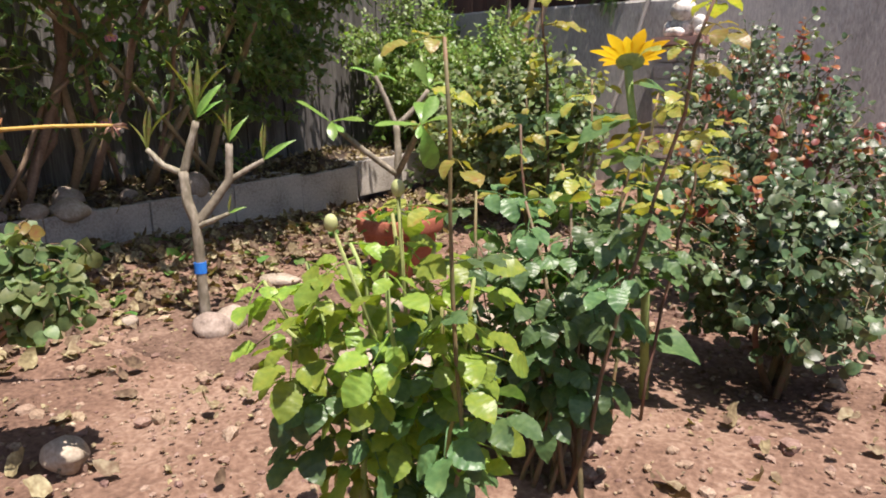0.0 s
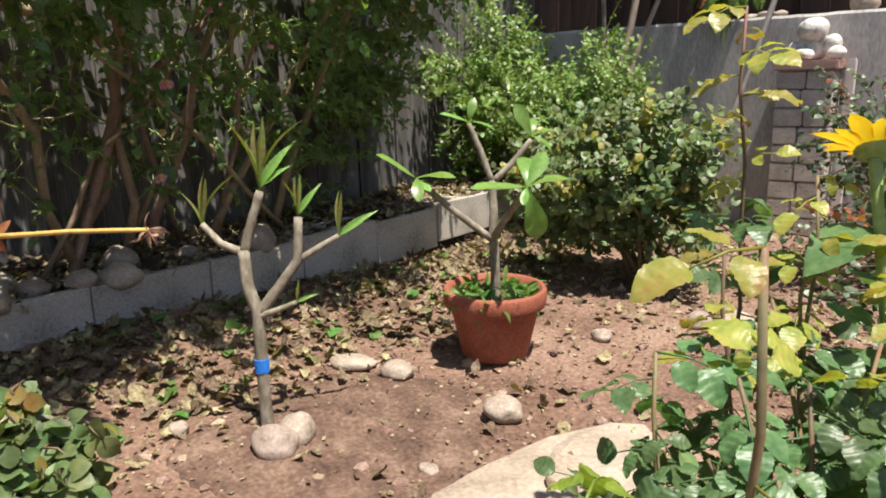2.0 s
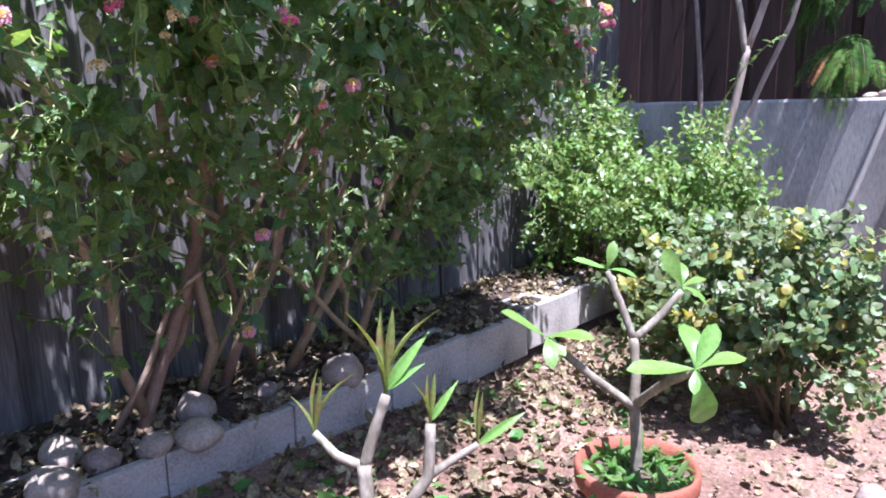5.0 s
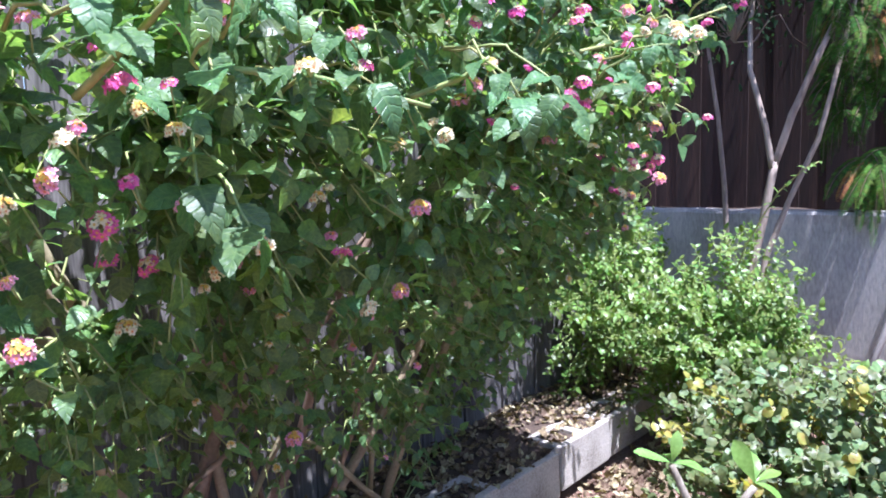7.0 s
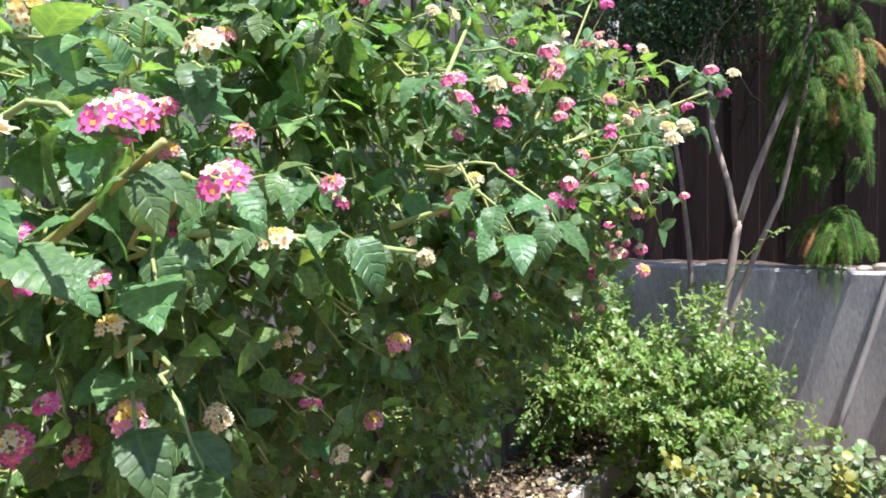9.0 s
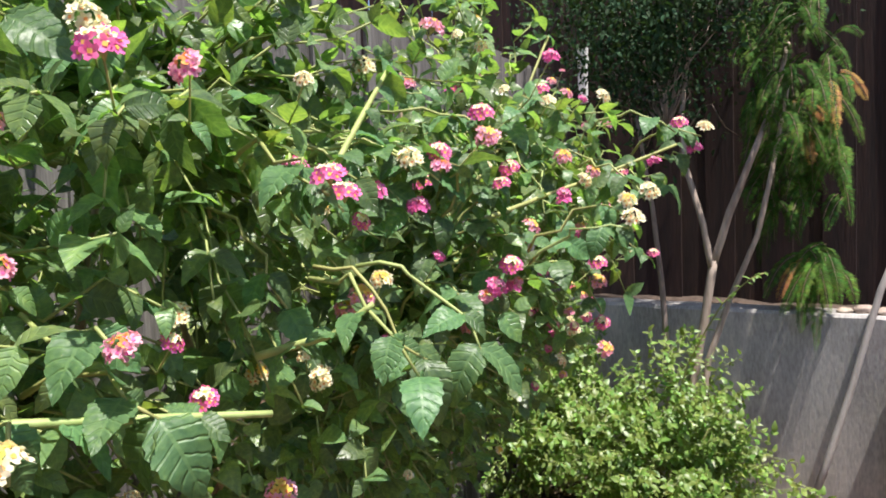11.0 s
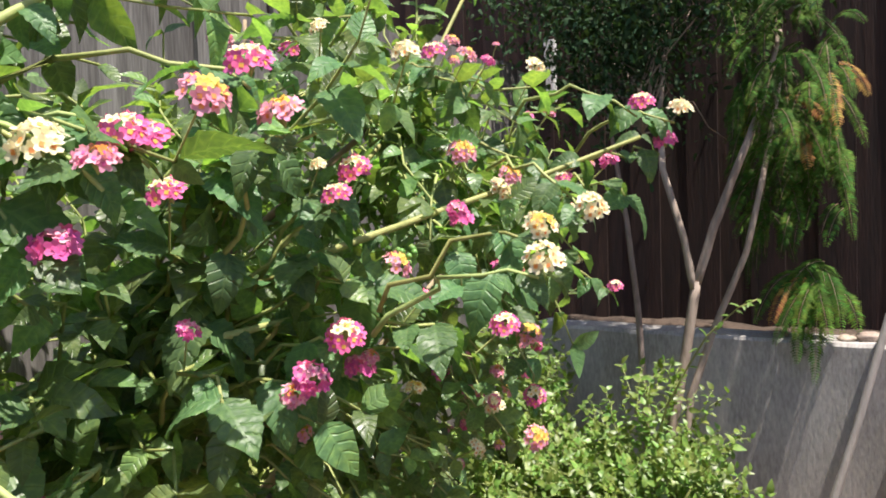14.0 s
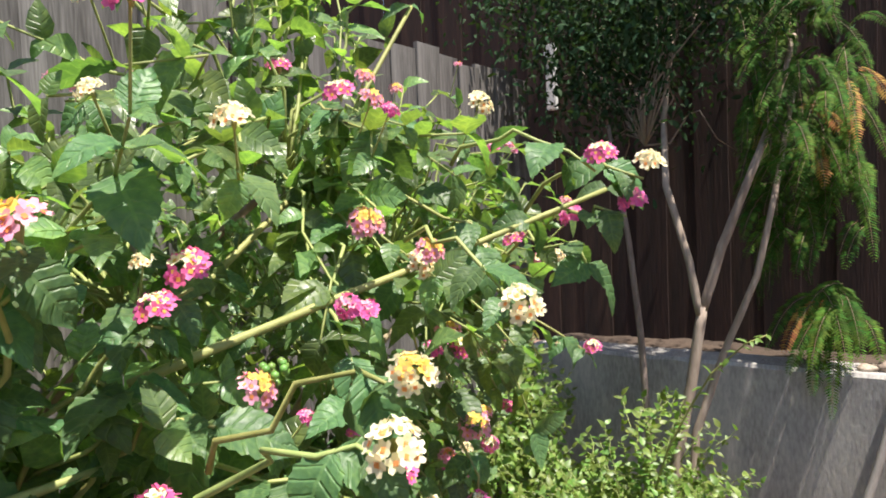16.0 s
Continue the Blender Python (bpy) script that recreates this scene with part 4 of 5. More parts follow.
# ---------------------------------------------------------------- rose in front, with single leaves
def compound_leaf(name, length, width, mat, seed, leaflets=5):
    """A rose leaf: toothed oval leaflets in pairs and one at the end, on a thin drooping stalk."""
    r = np.random.default_rng(seed)
    chunks, uv = [], []
    span = length * 1.7
    sites = [(1.0, 0.0, 1.0)] + [(0.42 + 0.36 * p, s * (1.15 - 0.25 * p), 0.72 + 0.18 * p) for p in range(leaflets // 2) for s in (-1, 1)]
    for k, (u, turn, size) in enumerate(sites):
        one = leaf_mesh("leaflet", ROUND, length * size, width * size, mat, seed * 7 + k, 0.25 + 0.4 * r.random(), 0.14, 0.10, 0.035, 5)
        v = np.array([q.co[:] for q in one.vertices])
        f = [tuple(p.vertices) for p in one.polygons]
        loop = np.empty(len(one.loops) * 2, np.float32)
        one.uv_layers["leaf"].data.foreach_get("uv", loop)
        flat = np.zeros((len(v), 2))
        flat[[lp.vertex_index for lp in one.loops]] = loop.reshape(-1, 2)
        bpy.data.meshes.remove(one)
        m = Matrix.Translation((0.008 * math.copysign(1, turn) if turn else 0, span * u * 0.75, -0.02 * u * u)) @ Matrix.Rotation(-turn, 4, "Z") @ Matrix.Rotation(r.normal(0, 0.22), 4, "Y") @ Matrix.Rotation(r.normal(-0.1, 0.15), 4, "X")
        chunks.append((np.array([m @ Vector(q) for q in v]), f))
        uv.extend(flat.tolist())
    tv, tf = tube([(0, 0, 0), (0, span * 0.4, -0.004), (0, span * 0.76, -0.02)], [0.0018, 0.0013, 0.0009], 5)
    verts, faces, base = [], [], 0
    for v, f in chunks + [(tv, tf)]:
        verts.extend(np.asarray(v).tolist())
        faces.extend([tuple(i + base for i in q) for q in f])
        base += len(v)
    me = bpy.data.meshes.new(name)
    me.from_pydata(verts, [], faces)
    add_uv(me, uv + [(0.5, 0.5)] * len(tv))
    me.materials.append(mat)
    me.polygons.foreach_set("use_smooth", [True] * len(faces))
    return me


ROSELEAF = [compound_leaf("leaf", 0.056, 0.022, M_ROSEBIG, 10 + s, 5 if s < 3 else 3) for s in range(4)]
ROSEFRESH = [compound_leaf("leaf", 0.054, 0.021, M_ROSEFRESH, 20 + s, 3 if s < 2 else 5) for s in range(3)]
ROSENEW = [compound_leaf("leaf", 0.050, 0.019, M_ROSEYOUNG, 30 + s, 3 if s else 5) for s in range(3)]


def make_front_rose():
    r = np.random.default_rng(51)
    bush = thing("rose_bush", "leafy rose bush with toothed leaves, fresh yellow-green shoots and buds", "shrub", (-1.30, 2.36, -0.07), "rose bushes")
    org = np.array((-1.30, 2.36, -0.07))

    def leaf(cane, meshes, name, q, a, label="", lift=(-0.35, 0.15), lean=0.28, size=(0.75, 1.05)):
        w = np.array((math.cos(a), math.sin(a), r.uniform(*lift)))
        stand(meshes[r.integers(len(meshes))], name, cane, q, w, (r.normal(0.05, lean), r.normal(-0.15, lean), 1), r.uniform(*size), label)

    # fresh canes towards the open soil, dark ones behind
    FRESH_TIPS = [(-1.543, 2.115, 0.442), (-1.469, 2.131, 0.477), (-1.425, 2.172, 0.5), (-1.372, 2.201, 0.542), (-1.309, 2.211, 0.504), (-1.262, 2.234, 0.459), (-1.404, 2.094, 0.447), (-1.32, 2.119, 0.486), (-1.259, 2.152, 0.441), (-1.471, 2.079, 0.399)]
    DARK_TIPS = [(-1.481, 2.601, 0.507), (-1.38, 2.611, 0.494), (-1.311, 2.662, 0.486), (-1.219, 2.647, 0.421), (-1.312, 2.546, 0.412), (-1.226, 2.559, 0.363), (-1.387, 2.54, 0.414), (-1.26, 2.835, 0.495), (-1.396, 2.808, 0.54), (-1.363, 2.908, 0.57)]
    for k, e in enumerate(FRESH_TIPS + DARK_TIPS):
        fresh = k < len(FRESH_TIPS)
        e = np.array(e)
        foot = np.array((-1.33, 2.20, -0.07)) if fresh else np.array((-1.27, 2.50, -0.06))
        pts = curve_points(foot + r.normal(0, 0.04, 3) * (1, 1, 0), e, 0.04, 7, 0.010, r)
        cane = tube_part("cane", pts - org, np.linspace(0.0055, 0.0028, 7), M_GREENSTEM if fresh else M_CANE, bush, 7, 0.05, k)
        n = 11 if fresh else 10
        for i in range(n):
            u = 0.38 + 0.62 * i / (n - 1)
            q = np.array([np.interp(u, np.linspace(0, 1, 7), pts[:, c]) for c in range(3)])
            dark = not fresh or (u < 0.8 and r.random() < 0.5)
            leaf(cane, ROSELEAF if dark else ROSEFRESH, "leaf", q, i * 2.4 + k, "" if dark else "fresh yellow-green leaf")
    # tall shoots
    TALL = [((-1.25, 2.17, -0.08), (-1.25, 2.152, 0.765)), ((-1.43, 2.86, 0.0), (-1.482, 2.88, 0.95)), ((-1.23, 2.50, 0.0), (-1.04, 2.545, 0.86)), ((-1.26, 2.60, 0.0), (-1.20, 2.72, 0.62)), ((-1.36, 2.5, 0.0), (-1.60, 2.66, 0.24)), ((-1.30, 2.5, 0.0), (-1.50, 2.78, 0.30)),
            ((-1.3688, 2.628, 0.0), (-1.428, 2.68, 0.629)), ((-1.3328, 2.7498, 0.0), (-1.368, 2.883, 0.711)), ((-1.2542, 2.7678, 0.0), (-1.237, 2.913, 0.686)), ((-1.2086, 2.829, 0.0), (-1.161, 3.015, 0.616))]
    for k, (b, e) in enumerate(TALL):
        pts = curve_points(b, e, 0.02, 9, 0.006, r)
        cane = tube_part("shoot", pts - org, np.linspace(0.0040, 0.0024, 9), M_CANE, bush, 7, 0.05, 20 + k)
        n = (8, 18, 15, 14, 6, 6, 13, 14, 14, 13)[k]
        for i in range(n):
            u = 0.42 + 0.58 * i / (n - 1)
            q = np.array([np.interp(u, np.linspace(0, 1, 9), pts[:, c]) for c in range(3)])
            young = u > (2 if k in (4, 5) else 0.7)
            leaf(cane, ROSENEW if young else ROSELEAF, "young_leaf" if young else "leaf", q, i * 2.4 + k, "yellow-green young leaf" if young else "", (-0.15, 0.5), 0.3, (0.6, 0.95))
    # foliage low in the bush
    n = 190
    q = np.array((-1.42, 2.60, 0.22)) + unit(r.normal(0, 1, (n, 3))) * np.array((0.20, 0.17, 0.19)) * r.uniform(0.3, 1.0, (n, 1))
    ln = r.uniform(0.024, 0.048, n)
    a = r.uniform(0, 6.28, n)
    v, f = blades(q - org, np.stack([np.cos(a), np.sin(a), r.uniform(-0.5, 0.4, n)], 1), r.normal(0, 0.4, (n, 3)) + (0.3, -0.4, 0.9), ln, ln * 0.38, OVAL, r.uniform(0.1, 0.9, n), 0.22, r, 0.10)
    put("low_foliage", v.tolist(), f.tolist(), M_ROSE, bush, smooth=True)["kind"] = "stuff"
    tw = [(curve_points(np.array((-1.36, 2.52, 0.0)) - org, p - org, 0.03, 5, 0.006, r), np.linspace(0.003, 0.0012, 5)) for p in q[::5]]
    tv, tf = tubes(tw)
    put("twig_growth", tv, tf, M_CANE, bush, smooth=True)["kind"] = "stuff"
    # seed hips
    for c in ((-1.309, 2.134, 0.591), (-1.355, 2.062, 0.556)):
        bm = bmesh.new()
        bmesh.ops.create_uvsphere(bm, u_segments=12, v_segments=10, radius=0.0085, matrix=Matrix.Translation(Vector(c) - Vector(org)) @ Matrix.Diagonal((1, 1, 1.3, 1)))
        part("rose_hip", bm, M_BUD, bush, "round green rose hip", True)
        tube_part("hip_stalk", [np.array(c) - org, np.array((-1.36, 2.22, 0.20)) - org], [0.0025, 0.003], M_GREENSTEM, bush, 5)
    return bush


make_front_rose()


# ---------------------------------------------------------------- sunflower
def make_sunflower():
    org = np.array((-1.235, 2.93, 0.0))
    plant = thing("sunflower", "single sunflower with bright yellow petals on a thick green stem", "flower", org)
    pts = np.array([(0, 0, 0), (-0.01, 0.0, 0.25), (-0.03, -0.01, 0.5), (-0.06, -0.02, 0.68), (-0.07, -0.01, 0.735)])
    tube_part("stem", pts, [0.011, 0.010, 0.009, 0.008, 0.009], M_GREENSTEM, plant, 9)
    head = np.array((-0.07, 0.0, 0.745))
    axis = unit(np.array((-0.20, 0.42, 0.88)))
    bm = bmesh.new()
    bmesh.ops.create_uvsphere(bm, u_segments=14, v_segments=8, radius=0.03)
    bmesh.ops.scale(bm, verts=bm.verts, vec=(1, 1, 0.5))
    ob = part("head", bm, M_GREENSTEM, plant, "green back of the flower head", True)
    ob.matrix_basis = Matrix.Translation(head) @ Vector(axis).to_track_quat("Z", "Y").to_matrix().to_4x4()
    petal = leaf_mesh("petal", BLADE, 0.058, 0.013, M_SUNFLOWER, 3, 0.3, 0.15, 0.05)
    e1 = unit(np.cross(axis, (0, 0, 1)))
    e2 = np.cross(axis, e1)
    for k in range(14):
        a = 2 * math.pi * k / 14
        d = e1 * math.cos(a) + e2 * math.sin(a)
        stand(petal, "petal", plant, org + head + d * 0.022, d + axis * 0.85, axis - d * 0.5, 1 + 0.15 * math.sin(k * 3))
    leaf = leaf_mesh("leaf", OVAL, 0.14, 0.055, M_ROSEBIG, 4, 0.5, 0.15, 0.08, 0.02)
    for k in range(9):
        a = k * 2.4
        u = 0.2 + 0.75 * k / 8
        q = np.array([np.interp(u * 0.735, pts[:, 2], pts[:, c]) for c in range(3)])
        stand(leaf, "leaf", plant, org + q, (math.cos(a), math.sin(a), 0.15), (0, -0.2, 1), 0.6 + 0.4 * math.sin(k + 1) ** 2)


make_sunflower()

# ---------------------------------------------------------------- plumerias
PLEAF = [leaf_mesh("leaf", LONG, 0.128, 0.027, M_PLUM, s, 0.05 + 0.25 * s, 0.18, 0.05) for s in range(4)]
PNEW = [leaf_mesh("leaf", BLADE, 0.125, 0.0068, M_PLUMNEW, 20 + s, 0.22 * s - 0.1, 0.8, 0.15) for s in range(4)]


def limb(parent, org, pts, radii, mat, seed, label="", name="branch"):
    fine = []
    pts = np.array(pts, float)
    t = np.linspace(0, len(pts) - 1, 4 * (len(pts) - 1) + 1)
    fine = np.stack([np.interp(t, range(len(pts)), pts[:, c]) for c in range(3)], 1)
    rad = np.interp(t, range(len(pts)), radii) * (0.8 if mat is M_TRUNK else 1)
    return tube_part(name, fine - np.array(org), rad, mat, parent, 10, 0.045, seed, label)


def rosette(parent, tip, ways, meshes, r, scale):
    for k, (w, s) in enumerate(ways):
        stand(meshes[k % len(meshes)], "leaf", parent, tip, w, (0.1, -0.2, 1) if abs(w[2]) < 0.8 else (0.6, -0.7, 0.2), s * scale)


def make_plumeria():
    org = (-2.575, 2.765, 0.02)
    r = np.random.default_rng(61)
    t = thing("plumeria", "young plumeria with grey branches, curled leaves and blue trunk tape", "plant", org)
    limb(t, org, [(-2.570, 2.762, -0.10), (-2.58, 2.768, 0.16), (-2.59, 2.775, 0.30), (-2.615, 2.77, 0.36), (-2.635, 2.78, 0.45)], [0.0175, 0.0165, 0.0165, 0.0165, 0.015], M_BARK, 1, name="trunk")
    limb(t, org, [(-2.59, 2.775, 0.29), (-2.56, 2.83, 0.36), (-2.535, 2.87, 0.42), (-2.54, 2.885, 0.53)], [0.015, 0.0135, 0.013, 0.0105], M_BARK, 2)
    limb(t, org, [(-2.635, 2.78, 0.44), (-2.62, 2.80, 0.52), (-2.60, 2.82, 0.60)], [0.013, 0.012, 0.010], M_BARK, 3)
    limb(t, org, [(-2.635, 2.78, 0.445), (-2.68, 2.745, 0.47), (-2.715, 2.72, 0.52)], [0.010, 0.0095, 0.008], M_BARK, 4)
    limb(t, org, [(-2.535, 2.87, 0.42), (-2.505, 2.92, 0.45), (-2.475, 2.96, 0.475)], [0.009, 0.0085, 0.007], M_BARK, 5)
    limb(t, org, [(-2.585, 2.775, 0.285), (-2.54, 2.80, 0.305), (-2.50, 2.83, 0.325)], [0.010, 0.008, 0.006], M_BARK, 6)
    for tip, n, s, lean in (((-2.60, 2.82, 0.60), 4, 1.45, 0.22), ((-2.54, 2.885, 0.53), 3, 0.9, 0.2), ((-2.715, 2.72, 0.51), 4, 1.15, 0.32), ((-2.475, 2.96, 0.475), 2, 0.95, 0.3), ((-2.50, 2.83, 0.325), 2, 0.5, 0.3)):
        for k in range(n):
            a = 2.4 * k + r.uniform(0, 1)
            w = (0.55 * lean * math.cos(a), 0.55 * lean * math.sin(a), 1.0)
            stand(PNEW[k % 4], "leaf", t, tip, w, (math.cos(a + 2), math.sin(a + 2), 0.2), s * r.uniform(0.7, 1.1), "narrow curled young leaf")
    green = leaf_mesh("leaf", OVAL, 0.125, 0.011, M_PLUM, 9, 0.35, 0.5, 0.05)
    for tip, w, s in (((-2.60, 2.82, 0.61), (0.45, 0.35, 0.9), 1.15), ((-2.60, 2.82, 0.61), (0.6, 0.35, 0.6), 0.75), ((-2.54, 2.885, 0.535), (0.35, 0.35, 0.8), 0.8), ((-2.475, 2.96, 0.475), (0.75, 0.55, 0.75), 0.95), ((-2.50, 2.83, 0.325), (0.6, 0.5, 0.4), 0.45)):
        stand(green, "leaf", t, tip, w, (0.5, -0.6, 0.5), s, "narrow bright green leaf")
    ring = [(-2.5805, 2.767, 0.140), (-2.581, 2.768, 0.175)]
    tube_part("tape", np.array(ring) - np.array(org), 0.0190, M_TAPE, t, 14, 0.01, 3, "strip of bright blue tape").data.polygons.foreach_set("use_smooth", [False] * 42)


make_plumeria()


def make_potted():
    org = (-2.40, 3.55, -0.022)
    pot = thing("flower_pot", "round terracotta pot with a thick rolled rim on bare soil", "pot", org)
    prof = [(0.0, 0.0), (0.118, 0.0), (0.126, 0.01), (0.168, 0.165), (0.172, 0.172), (0.190, 0.174), (0.194, 0.184), (0.196, 0.222), (0.188, 0.232), (0.176, 0.230), (0.170, 0.20), (0.150, 0.12), (0.0, 0.12)]
    prof = [(rr * 0.86, z) for rr, z in prof]
    bm = bmesh.new()
    vs = [bm.verts.new((rr, 0, z)) for rr, z in prof]
    for a, b in zip(vs, vs[1:]):
        bm.edges.new((a, b))
    bmesh.ops.spin(bm, geom=bm.verts[:] + bm.edges[:], cent=(0, 0, 0), axis=(0, 0, 1), angle=2 * math.pi, steps=56)
    bmesh.ops.remove_doubles(bm, verts=bm.verts, dist=1e-4)
    bmesh.ops.recalc_face_normals(bm, faces=bm.faces)
    part("body", bm, M_POT, pot, smooth=True)
    r = np.random.default_rng(71)
    bm = bmesh.new()
    bmesh.ops.create_circle(bm, cap_ends=True, segments=40, radius=0.148)
    bmesh.ops.subdivide_edges(bm, edges=bm.edges[:], cuts=2)
    for v in bm.verts:
        v.co.z = 0.195 + 0.008 * fbm(v.co.x * 30, v.co.y * 30)
    part("potting_soil", bm, M_POTSOIL, pot)
    # plumeria in the pot
    po = (-2.40, 3.58, 0.165)
    p = thing("plumeria", "branching plumeria with broad bright green leaves growing in a terracotta pot", "plant", po)
    limb(p, po, [(-2.41, 3.575, 0.14), (-2.42, 3.58, 0.30), (-2.43, 3.585, 0.36)], [0.017, 0.016, 0.0155], M_BARK, 1, name="trunk")
    limb(p, po, [(-2.43, 3.58, 0.35), (-2.43, 3.59, 0.44), (-2.45, 3.61, 0.54)], [0.0145, 0.0135, 0.013], M_BARK, 2)
    limb(p, po, [(-2.45, 3.61, 0.535), (-2.49, 3.60, 0.64), (-2.52, 3.58, 0.725)], [0.011, 0.0105, 0.008], M_BARK, 3)
    limb(p, po, [(-2.45, 3.61, 0.535), (-2.40, 3.66, 0.60), (-2.36, 3.70, 0.67)], [0.011, 0.0105, 0.008], M_BARK, 4)
    limb(p, po, [(-2.43, 3.58, 0.355), (-2.52, 3.50, 0.45), (-2.61, 3.42, 0.555)], [0.0125, 0.0115, 0.009], M_BARK, 5)
    limb(p, po, [(-2.43, 3.585, 0.36), (-2.33, 3.53, 0.46), (-2.21, 3.44, 0.555)], [0.0125, 0.0115, 0.009], M_BARK, 6)
    R, B, U = np.array((0.75, 0.66, 0)), np.array((-0.6, 0.75, 0)), np.array((0, 0, 1))
    def ways(rows):
        return [((R * a + B * b + U * c), s) for a, b, c, s in rows]
    rosette(p, (-2.61, 3.42, 0.56), ways([(-1, -0.2, 0.75, 1.15), (0.95, -0.3, 0.30, 1.0), (0.1, -1, -0.15, 0.75), (0.75, 0.1, -0.25, 0.65), (0.5, -0.6, -0.35, 0.6)]), PLEAF, r, 1)
    rosette(p, (-2.52, 3.58, 0.73), ways([(-1, 0.1, 0.35, 0.75), (0.9, 0.1, -0.05, 0.75), (0.25, -0.3, 1.0, 0.6), (0.0, 0.8, 0.5, 0.5)]), PLEAF, r, 1)
    rosette(p, (-2.36, 3.70, 0.68), ways([(-0.45, 0.1, 1, 0.9), (0.9, 0.2, 0.5, 0.6), (0.9, -0.4, -0.1, 0.6), (0.2, 0.1, 1, 0.6)]), PLEAF, r, 1)
    rosette(p, (-2.21, 3.44, 0.56), ways([(-1, 0.0, 0.05, 1.25), (0.9, 0.1, 0.4, 1.0), (0.3, -0.2, -1.0, 1.35), (0.05, 0.3, 1, 1.0), (0.55, 0.4, 0.9, 0.95), (-0.15, -0.5, -0.25, 0.5)]), PLEAF, r, 1)
    # weeds in the pot
    pos, way, nor, ln = [], [], [], []
    for _ in range(230):
        a, q = r.uniform(0, 6.28), 0.138 * math.sqrt(r.random())
        pos.append((q * math.cos(a), q * math.sin(a), 0.195))
        b = r.uniform(0, 6.28)
        way.append((0.6 * math.cos(b) + 0.5 * math.cos(a), 0.6 * math.sin(b) + 0.5 * math.sin(a), r.uniform(0.3, 1.4)))
        nor.append((r.normal(0, 0.6), r.normal(0, 0.6), 1))
        ln.append(r.uniform(0.02, 0.085))
    ln = np.array(ln)
    v, f = blades(pos, way, nor, ln, np.minimum(ln * 0.16, 0.009), BLADE, r.uniform(0.2, 1.4, len(ln)), 0.3, r)
    w = tagged(put("weeds", v.tolist(), f.tolist(), M_WEED, smooth=True), "thin green weeds sprouting around the potted trunk", "weeds", kind="stuff")
    w.location = org


make_potted()


def make_stalk():
    tip, bud = np.array((-2.23, 2.33, 0.63)), np.array((-2.42, 2.17, 0.625))
    root = np.array((-2.62, 1.98, 0.58))
    org = (-2.80, 1.80, 0.02)
    t = thing("plumeria", "plumeria branch with a spent flower stalk reaching over the soil", "plant", org)
    limb(t, org, [org, (-2.80, 1.82, 0.32), root, bud], [0.018, 0.016, 0.011, 0.0085], M_BUD, 1, name="branch")
    limb(t, org, [bud, (bud + tip) / 2 + (0, 0, 0.003), tip], [0.0048, 0.004, 0.0038], M_STICK, 2, "smooth yellow flower stalk", "stalk")
    r = np.random.default_rng(5)
    v, f = blades([tip - org] * 9, r.normal(0, 1, (9, 3)) + (0.5, 0.3, 0), r.normal(0, 1, (9, 3)), r.uniform(0.018, 0.038, 9), 0.004, BLADE, 0.8, 0.4, r)
    put("spent_bloom", v.tolist(), f.tolist(), M_DRYFLOWER, t, "withered brownish pink bloom", True)
    v, f = blades([bud - org] * 5, [(0.1, 0.1, 1), (-0.2, 0.2, 0.9), (0.3, 0.1, -0.6), (0.2, 0.2, 0.3), (0, 0.1, -0.5)], [(0.7, -0.7, 0)] * 5, [0.06, 0.035, 0.03, 0.035, 0.03], 0.007, BLADE, 0.3, 0.4, r)
    put("bud_scale", v.tolist(), f.tolist(), M_ROSERED, t, "reddish pointed bud scales", True)


make_stalk()

# ---------------------------------------------------------------- stones
def on_ground(x, y, h):
    return (x, y, ground_z(x, y) + h * 0.72)


STONES = [((-2.46, 2.70), (0.062, 0.050, 0.042), 0), ((-2.47, 2.78), (0.045, 0.045, 0.046), 0), ((-2.71, 3.20), (0.075, 0.045, 0.022), 30), ((-2.55, 3.24), (0.055, 0.045, 0.028), 10),
          ((-2.15, 3.82), (0.035, 0.028, 0.024), 20), ((-1.80, 4.10), (0.065, 0.055, 0.05), 0), ((-1.93, 4.12), (0.05, 0.04, 0.03), 50), ((-2.12, 2.88), (0.028, 0.02, 0.014), 0),
          ((-2.13, 3.20), (0.055, 0.045, 0.035), 15), ((-2.08, 2.06), (0.048, 0.04, 0.036), 0), ((-2.72, 2.60), (0.03, 0.025, 0.02), 0)]
for k, ((x, y), s, a) in enumerate(STONES):
    boulder("stone", on_ground(x, y, s[2]), s, M_STONE, "smooth tan river stone lying on soil", "stone", k, a, "garden stones")


def make_flagstone(at, size, seed, turn=0.0):
    """A flat broken slab: an uneven outline with chipped edges."""
    r = np.random.default_rng(seed)
    bm = bmesh.new()
    n = 26
    rim = []
    for k in range(n):
        a = 2 * math.pi * k / n
        q = 1 + 0.16 * math.sin(2 * a + seed) + 0.10 * math.sin(3 * a + 1) + r.normal(0, 0.025)
        rim.append((size[0] * q * math.cos(a), size[1] * q * math.sin(a)))
    rings = [[bm.verts.new((x * s, y * s, z + 0.003 * r.normal())) for x, y in rim] for s, z in ((1.0, -0.05), (1.0, 0.012), (0.97, 0.022), (0.7, 0.026), (0.35, 0.028))]
    for a, b in zip(rings, rings[1:]):
        for k in range(n):
            bm.faces.new([a[k], a[(k + 1) % n], b[(k + 1) % n], b[k]])
    bm.faces.new(rings[-1])
    ob = part("flagstone", bm, M_SLAB, None, "", False)
    ob.matrix_world = pose(*at, 0, 0, turn)
    tagged(ob, "flat pale yellow flagstone set into bare soil", "flagstone")


